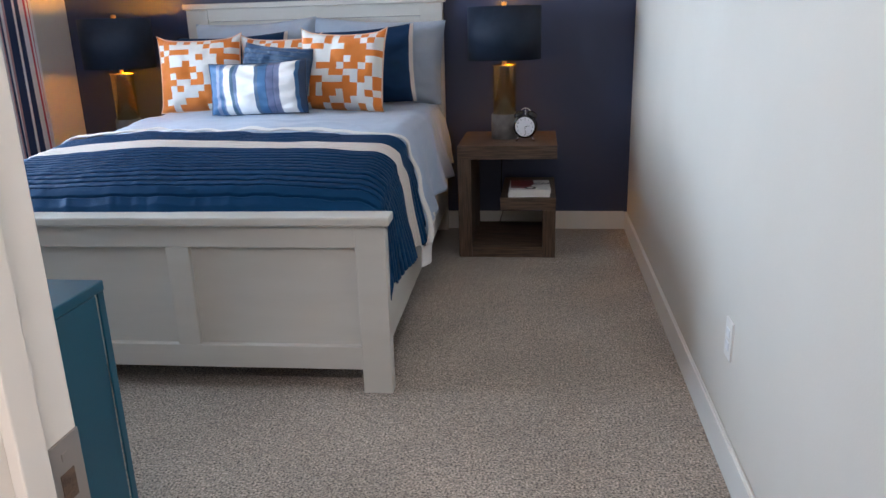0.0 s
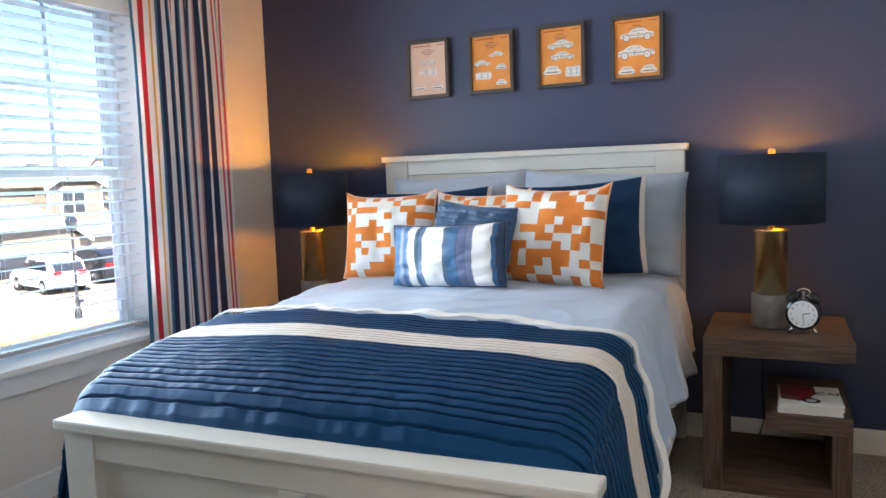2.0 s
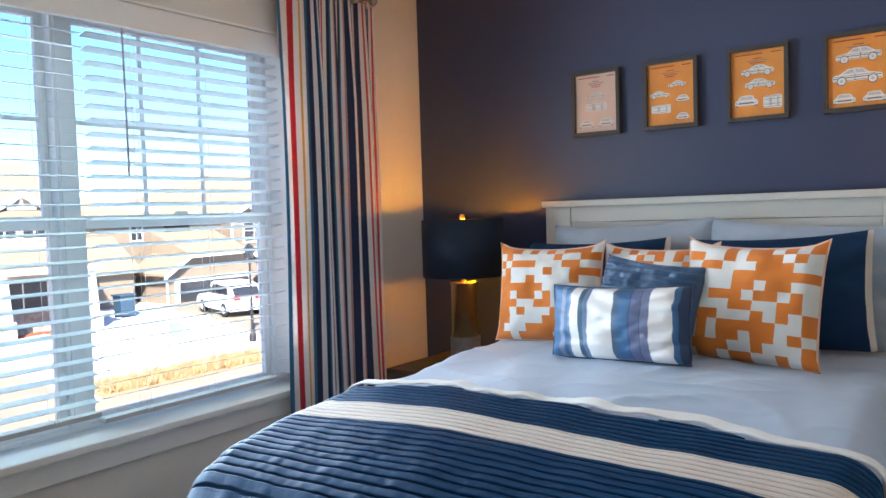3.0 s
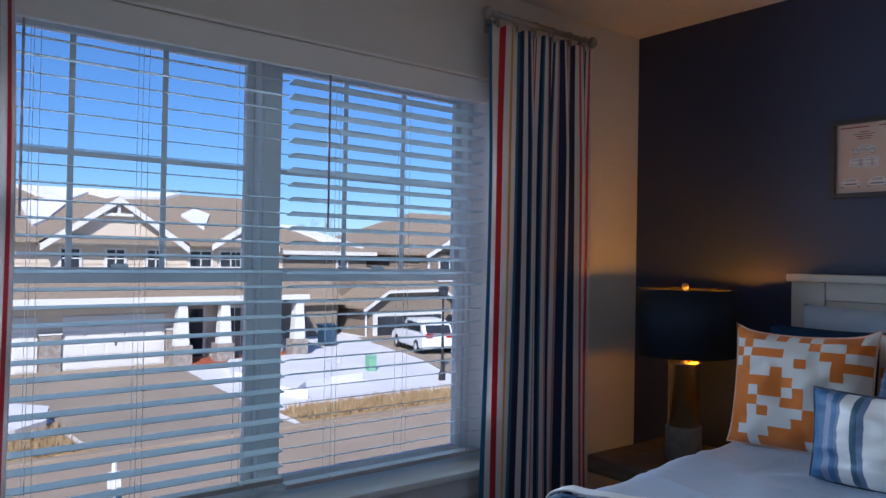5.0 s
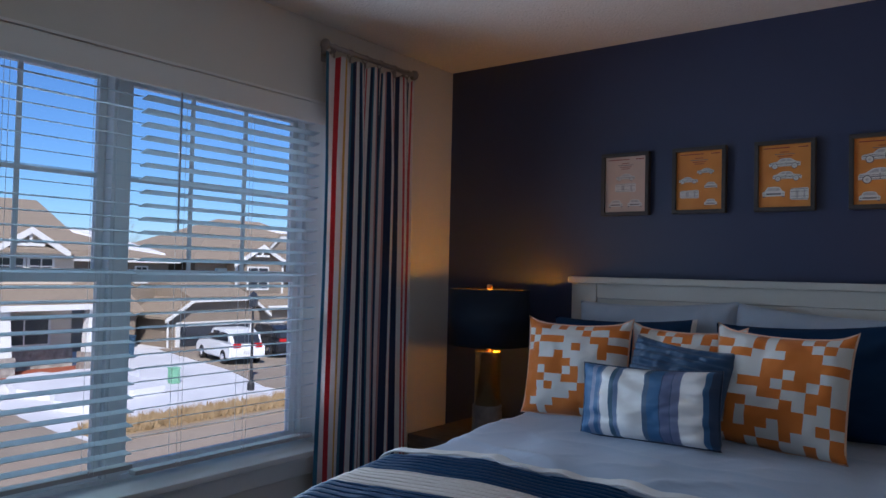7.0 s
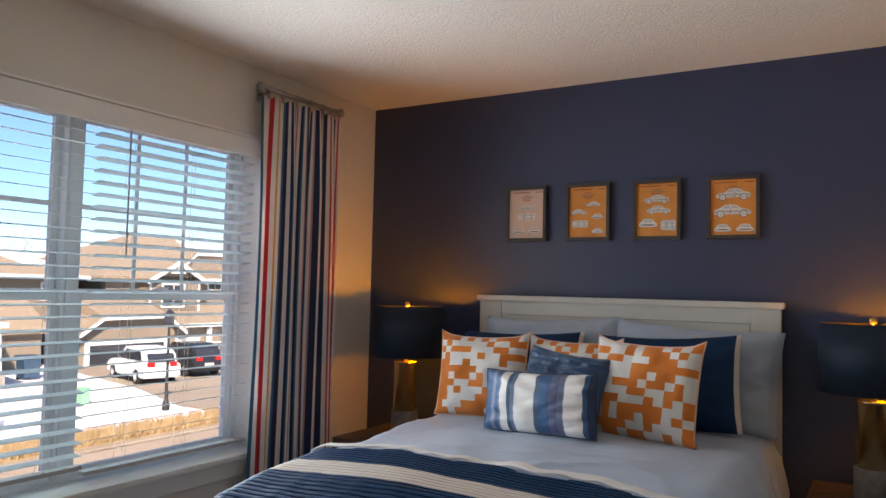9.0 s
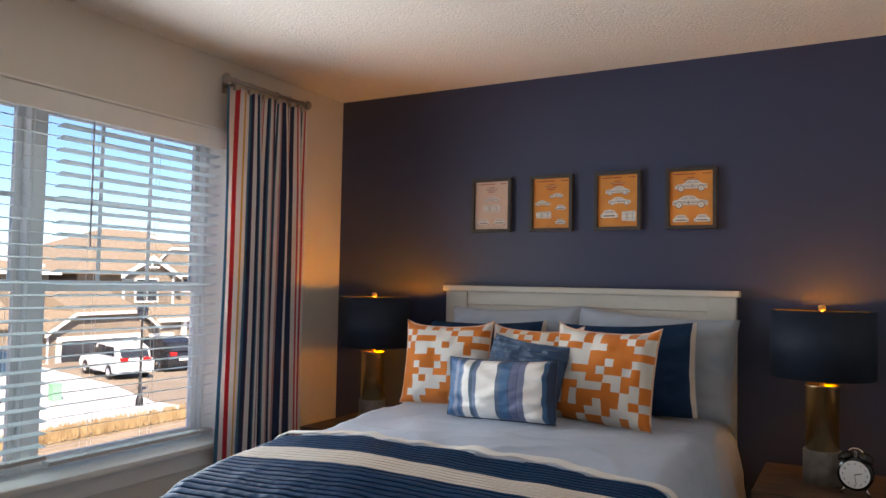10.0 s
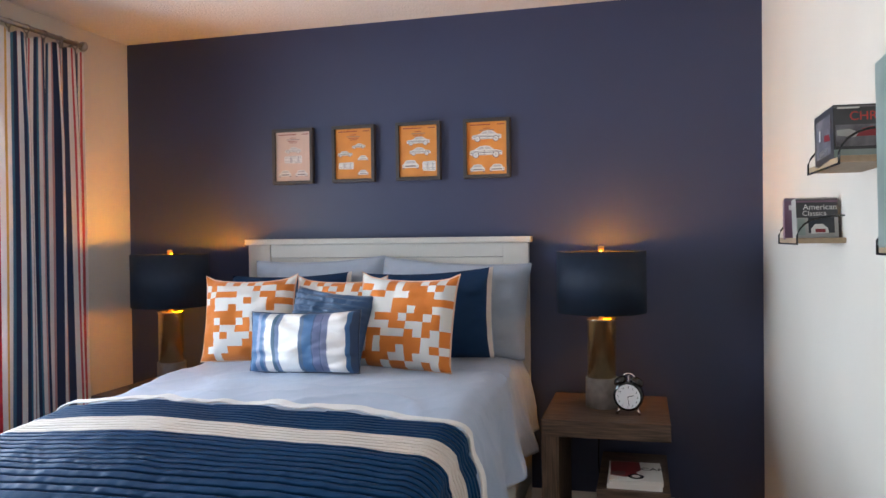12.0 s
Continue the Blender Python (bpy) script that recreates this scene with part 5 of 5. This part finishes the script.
part("garage_front", box((-34.3, 2.8, GZ), (-33.2, 13.0, -0.5)), M_SIDING, ha)
for y in (7.66, 12.6):
    part("stone_pier", box((-33.2, y, GZ), (-33.0, y + 0.78, -1.9)), M_STONE, ha)
    part("pier_cap", box((-33.22, y - 0.04, -1.9), (-32.96, y + 0.82, -1.82)), M_HTRIM, ha)
for ya, yb in ((8.5, 12.55), (3.4, 7.6)):
    gd = part("garage_door", box((-33.2, ya, GZ), (-33.12, yb, -1.18)), M_HTRIM, ha, "white panelled garage door")
    pw = (yb - ya - 0.1) / 5
    for k in range(4):
        for j in range(5):
            part("panel", box((-33.12, ya + 0.1 + pw * j, GZ + 0.08 + 0.54 * k), (-33.09, ya + pw * (j + 1), GZ + 0.5 + 0.54 * k), 0.01), M_HTRIM, gd)
    part("door_pull", box((-33.09, (ya + yb) / 2 - 0.03, GZ + 0.95), (-33.05, (ya + yb) / 2 + 0.04, GZ + 1.25)), M_INK, gd)
part("stone_base", box((-34.3, 13.0, GZ), (-34.1, 18.7, -2.4)), M_STONE, ha)
for y in (12.65, 14.55, 18.2):
    part("porch_column", prism([(y, -2.5), (y + 0.12, -0.6), (y + 0.48, -0.6), (y + 0.6, -2.5)], "x", -32.4, -31.95), M_HTRIM, ha, "tapered white column")
    part("column_base", box((-32.55, y - 0.1, GZ), (-31.85, y + 0.7, -2.5)), M_STONE, ha)
part("front_door", box((-34.1, 13.6, GZ + 0.1), (-34.03, 14.6, -1.1)), M_DARKGLASS, ha)
part("door_frame", box((-34.1, 13.45, GZ + 0.1), (-34.05, 13.6, -1.0)), M_HTRIM, ha)
part("door_frame", box((-34.1, 14.6, GZ + 0.1), (-34.05, 14.75, -1.0)), M_HTRIM, ha)
house_window(ha, -34.1, 16.5, -2.35, 2.3, 1.35)

# the brown house next to it
hb2 = thing("house", "brown sided two-storey house with hipped roof", "house", "houses across the street")
part("wall", box((-54, 30.2, GZ), (-41.6, 46, 1.75)), M_SIDINGB, hb2)
lap_lines(hb2, -41.6, 30.2, 46, 0.3, 1.6, M_SIDINGB)
rb = part("roof", hip_roof(-55, -41.0, 29.6, 47.4, 1.8, 5.0, 6.9), M_ROOF, hb2)
snow_slab(rb, "snow_cover", [(-47.2, 40.0), (-46.2, 42.3), (-45.0, 43.6), (-45.4, 42.2), (-46.4, 40.2)], -41.0, 1.8, 0.457, "snow by the hip")
# the upper wing with its clipped gable
part("wing", prism([(35.9, 1.4), (35.9, 2.7), (36.9, 3.5), (40.6, 3.55), (42.4, 2.6), (42.4, 1.4)], "x", -43.5, -41.2), M_SIDINGB, hb2)
for pts in ([(35.5, 2.5), (36.8, 3.62), (36.8, 3.4), (35.5, 2.28)], [(36.8, 3.62), (40.7, 3.68), (40.7, 3.45), (36.8, 3.4)], [(40.7, 3.68), (42.8, 2.55), (42.8, 2.32), (40.7, 3.45)]):
    part("rake_board", prism(pts, "x", -41.2, -41.0), M_HTRIM, hb2)
part("wing_roof", prism([(35.4, 2.52), (36.8, 3.64), (40.7, 3.7), (42.9, 2.57), (42.9, 2.7), (40.7, 3.86), (36.8, 3.8), (35.4, 2.66)], "x", -46, -40.95), M_ROOF, hb2)
# the small front gable with its double window
part("bay", box((-41.6, 32.6, GZ), (-40.5, 36.6, 1.62)), M_SIDINGB, hb2)
lap_lines(hb2, -40.5, 32.7, 36.5, -0.6, 1.5, M_SIDINGB)
gable_front(hb2, 32.6, 36.6, -40.5, 1.85, 2.92, M_SIDINGB)
part("gable_roof", gable_roof(32.6, 36.6, -46, -40.1, 1.8, 2.85, 0.4, 0.14), M_ROOF, hb2)
house_window(hb2, -40.46, 34.4, -0.2, 1.85, 1.6)
house_window(hb2, -41.55, 38.9, 0.45, 1.3, 1.1)
part("corner_board", box((-40.52, 32.56, -0.8), (-40.44, 32.72, 1.6)), M_HTRIM, hb2)
part("corner_board", box((-40.52, 36.5, -0.8), (-40.44, 36.66, 1.6)), M_HTRIM, hb2)
part("eave_board", box((-41.1, 36.7, 1.55), (-40.95, 47.4, 1.78)), M_HTRIM, hb2)
# the garage with its clipped roof, and the single door beside it
part("garage", prism([(26.3, GZ), (26.3, -1.5), (27.65, -0.72), (31.8, -0.66), (32.8, -1.45), (32.8, GZ)], "x", -41.6, -38.2), M_SIDINGB, hb2)
for pts in ([(25.8, -1.72), (27.6, -0.6), (27.6, -0.78), (25.8, -1.92)], [(27.6, -0.6), (31.9, -0.54), (31.9, -0.72), (27.6, -0.78)], [(31.9, -0.54), (33.4, -1.6), (33.4, -1.8), (31.9, -0.72)]):
    part("rake_board", prism(pts, "x", -37.85, -37.7), M_HTRIM, hb2)
part("garage_roof", prism([(25.7, -1.72), (27.6, -0.6), (31.9, -0.54), (33.5, -1.6), (33.5, -1.48), (31.9, -0.4), (27.6, -0.46), (25.7, -1.58)], "x", -41.6, -37.8), M_ROOF, hb2)
part("garage_roof", prism([(-37.8, -0.52), (-41.6, 0.75), (-41.6, -0.5)], "y", 27.5, 32.0), M_ROOF, hb2)
part("garage_frame", box((-38.2, 26.7, GZ), (-38.1, 32.2, -1.95)), M_HTRIM, hb2)
# flat panel whose dark colour stands in for the shade within the garage
part("garage_shade_panel", box((-38.1, 26.98, GZ), (-38.05, 31.92, -2.2)), M_DARKGLASS, hb2, "dark panel painted as the shade inside the open garage")
part("downspout", tube([(-38.05, 26.1, -1.6), (-38.0, 26.1, GZ)], 0.06, 8), M_HTRIM, hb2)
part("side_garage", box((-41.6, 32.8, GZ), (-38.6, 37.0, -1.2)), M_SIDINGB, hb2)
side_door = part("garage_door", box((-38.6, 33.2, GZ), (-38.5, 35.1, -2.1)), M_HTRIM, hb2, "white single garage door")
for k in range(4):
    part("panel", box((-38.5, 33.28, GZ + 0.04 + 0.31 * k), (-38.47, 35.02, GZ + 0.3 + 0.31 * k)), M_HTRIM, side_door)
part("porch_roof", prism([(-38.1, -1.15), (-41.6, -0.1), (-41.6, -1.2), (-38.1, -1.35)], "y", 32.8, 42), M_ROOF, hb2)
part("fascia", box((-38.1, 33.4, -1.38), (-38.0, 42, -1.14)), M_HTRIM, hb2)
for y in (35.6, 37.6, 40.2):
    part("porch_column", box((-38.45, y, GZ), (-38.2, y + 0.25, -1.3)), M_HTRIM, hb2, "white square column")
part("porch_rail", box((-38.4, 36.0, GZ + 0.9), (-38.3, 40.2, GZ + 0.98)), M_HTRIM, hb2)

# the low house set back between the two
hc = thing("house", "brown roofed house set back between its neighbours", "house", "houses across the street")
part("wall", box((-50, 20.2, GZ), (-42.5, 28.9, 1.7)), M_SIDINGB, hc)
rc = part("roof", hip_roof(-50.6, -42.0, 19.7, 29.4, 1.75, 3.5, 4.0), M_ROOF, hc)
snow_slab(rc, "snow_cover", [(-46.0, 23.9), (-46.0, 25.4), (-43.2, 28.2), (-42.6, 28.7), (-43.6, 26.0), (-45.2, 25.0)], -42.0, 1.75, 0.407, "snow left on the slope")
part("eave_board", box((-42.1, 19.7, 1.5), (-41.95, 29.4, 1.75)), M_HTRIM, hc)
house_window(hc, -42.5, 27.0, 0.2, 0.9, 1.1)
part("lower_roof", prism([(-42.5, 0.6), (-39.5, -1.3), (-39.5, -1.5), (-42.5, -0.6)], "y", 19.8, 25.5), M_ROOF, hc)
part("lower_wall", box((-42.5, 20.2, GZ), (-39.9, 25.2, -1.35)), M_SIDINGB, hc)


# ---- outside: cars, lamp post, trees ----
def car(label, m, paint):
    c = thing("car", label, "car", "parked cars", m=m)
    low = [(-2.3, 0.35), (-2.33, 0.75), (-2.25, 1.0), (-1.0, 1.06), (1.0, 1.04), (2.05, 0.92), (2.3, 0.7), (2.32, 0.4), (2.1, 0.28), (-2.1, 0.28)]
    bm = prism(low, "y", -0.9, 0.9)
    bmesh.ops.bevel(bm, geom=bm.edges[:], offset=0.07, segments=2, affect="EDGES")
    part("body", bm, paint, c, smooth=False)
    cab = [(-2.2, 1.0), (-1.9, 1.5), (-1.2, 1.68), (0.3, 1.68), (1.15, 1.04)]
    bm = prism(cab, "y", -0.78, 0.78)
    bmesh.ops.bevel(bm, geom=bm.edges[:], offset=0.06, segments=2, affect="EDGES")
    part("cabin", bm, paint, c)
    for sg in (-1, 1):
        for xa, xb, za in ((-1.65, -0.75, 1.52), (-0.65, 0.15, 1.56), (0.22, 0.75, 1.4)):
            part("side_window", prism([(xa - 0.1, 1.1), (xb + 0.12, 1.1), (xb, za), (xa, za)], "y", sg * 0.79, sg * 0.8), M_DARKGLASS, c)
        for x in (-1.4, 1.45):
            wh = lathe([(0.2, 0), (0.34, 0.01), (0.35, 0.06), (0.35, 0.2), (0.33, 0.22)], 20)
            bmesh.ops.rotate(wh, verts=wh.verts[:], cent=(0, 0, 0), matrix=Matrix.Rotation(sg * -math.pi / 2, 3, "X"))
            bmesh.ops.translate(wh, verts=wh.verts[:], vec=(x, sg * 0.7, 0.35))
            wheel = part("wheel", wh, M_TYRE, c)
            rim = lathe([(0.21, 0), (0.2, 0.02), (0.05, 0.03)], 16)
            bmesh.ops.rotate(rim, verts=rim.verts[:], cent=(0, 0, 0), matrix=Matrix.Rotation(sg * -math.pi / 2, 3, "X"))
            bmesh.ops.translate(rim, verts=rim.verts[:], vec=(x, sg * 0.915, 0.35))
            part("rim", rim, M_CHROME, wheel)
        part("tail_light", box((-2.34, sg * 0.55 - 0.18, 0.85), (-2.2, sg * 0.55 + 0.18, 1.05), 0.02), M_TAIL, c, "red tail light")
    part("rear_window", prism([(-2.24, 1.08), (-1.98, 1.45), (-1.96, 1.45), (-2.2, 1.08)], "y", -0.65, 0.65), M_DARKGLASS, c)
    part("number_plate", box((-2.345, -0.25, 0.6), (-2.33, 0.25, 0.72)), M_HTRIM, c)
    return c


car("white hatchback car parked on the snowy driveway", pose(-31.3, 25.3, GZ + 0.035, 0, 0, 165), M_CARWHITE)
car("dark car parked behind the white one", pose(-32.0, 28.6, GZ + 0.035, 0, 0, 168), M_CARDARK)

post = thing("street_lamp", "black post lantern at the driveway", "street lamp", m=pose(-23.3, 20.3, GZ))
part("base", lathe([(0.14, 0), (0.14, 0.25), (0.07, 0.4)], 12), M_INK, post)
part("post", tube([(0, 0, 0.3), (0, 0, 3.2)], [0.06, 0.045], 10), M_INK, post)
part("lantern", lathe([(0.05, 3.2), (0.17, 3.28), (0.2, 3.6), (0.24, 3.62), (0.1, 3.78), (0.02, 3.85)], 8), M_DARKGLASS, post)
bin_ = thing("wheeled_bin", "blue wheeled refuse bin beside the house", "bin", m=pose(-35.5, 22.0, GZ))
part("body", prism([(-0.35, 0.1), (0.35, 0.1), (0.42, 1.1), (-0.42, 1.1)], "x", -0.35, 0.35), M_BIN, bin_)
part("lid", box((-0.42, -0.48, 1.1), (0.42, 0.48, 1.18), 0.03), M_BIN, bin_)
for y in (-0.3, 0.3):
    part("wheel", box((-0.4, y - 0.05, 0.0), (-0.2, y + 0.05, 0.2), 0.03), M_TYRE, bin_)
sign = thing("yard_sign", "white and blue sign on a post by the street", "sign", m=pose(-12.2, 5.05, GZ))
part("post", tube([(0, 0, 0), (0, 0, 1.7)], 0.04, 8), M_HTRIM, sign)
part("panel", box((-0.02, -0.11, 0.75), (0.03, 0.11, 1.15), 0.01), M_BIN, sign)
part("panel", box((-0.02, -0.1, 1.25), (0.03, 0.1, 1.5), 0.01), M_HTRIM, sign)
util = thing("utility_box", "green utility pedestal standing in snow", "utility box", m=pose(-26.8, 19.2, GZ))
part("cabinet", box((-0.18, -0.18, 0), (0.18, 0.18, 0.6), 0.04), mat("utility_green", (0.2, 0.42, 0.27), 0.6), util)
part("lid", box((-0.2, -0.2, 0.6), (0.2, 0.2, 0.66), 0.02), mat("utility_green_lid", (0.22, 0.45, 0.3), 0.6), util)


def bare_tree(x, y, h, seed):
    rnd = random.Random(seed)
    t = thing("tree", "bare winter tree behind the houses", "tree", "bare trees", m=pose(x, y, GZ))
    trunk = tube([(0, 0, 0), (0.1, 0.05, h * 0.3), (0.05, 0.15, h * 0.62)], [h * 0.022, h * 0.016, h * 0.009], 7)
    part("trunk", trunk, M_BARK, t)
    bm = bmesh.new()

    def grow(p, d, length, r, depth):
        q = p + d * length
        tube([p, p + d * length * 0.5 + Vector((rnd.uniform(-1, 1), rnd.uniform(-1, 1), 0)) * length * 0.06, q], [r, r * 0.8, r * 0.55], 4, bm)
        if depth:
            for _ in range(3):
                e = (d + Vector((rnd.uniform(-1, 1), rnd.uniform(-1, 1), rnd.uniform(-0.1, 0.9))) * 0.6).normalized()
                grow(q, e, length * rnd.uniform(0.55, 0.8), r * 0.55, depth - 1)
    for k in range(7):
        a = k * 2.4
        grow(Vector((0.05, 0.1, h * (0.3 + 0.05 * k))), Vector((math.cos(a) * 0.7, math.sin(a) * 0.7, 0.8)).normalized(), h * 0.2, h * 0.008, 3)
    part("crown", bm, M_BARK, t, "bare branching crown")


for k in range(9):
    bare_tree(-62 - 6 * math.sin(k * 2.1), 12 + k * 6.5, 8.2 + 1.2 * math.sin(k * 1.7), 20 + k)
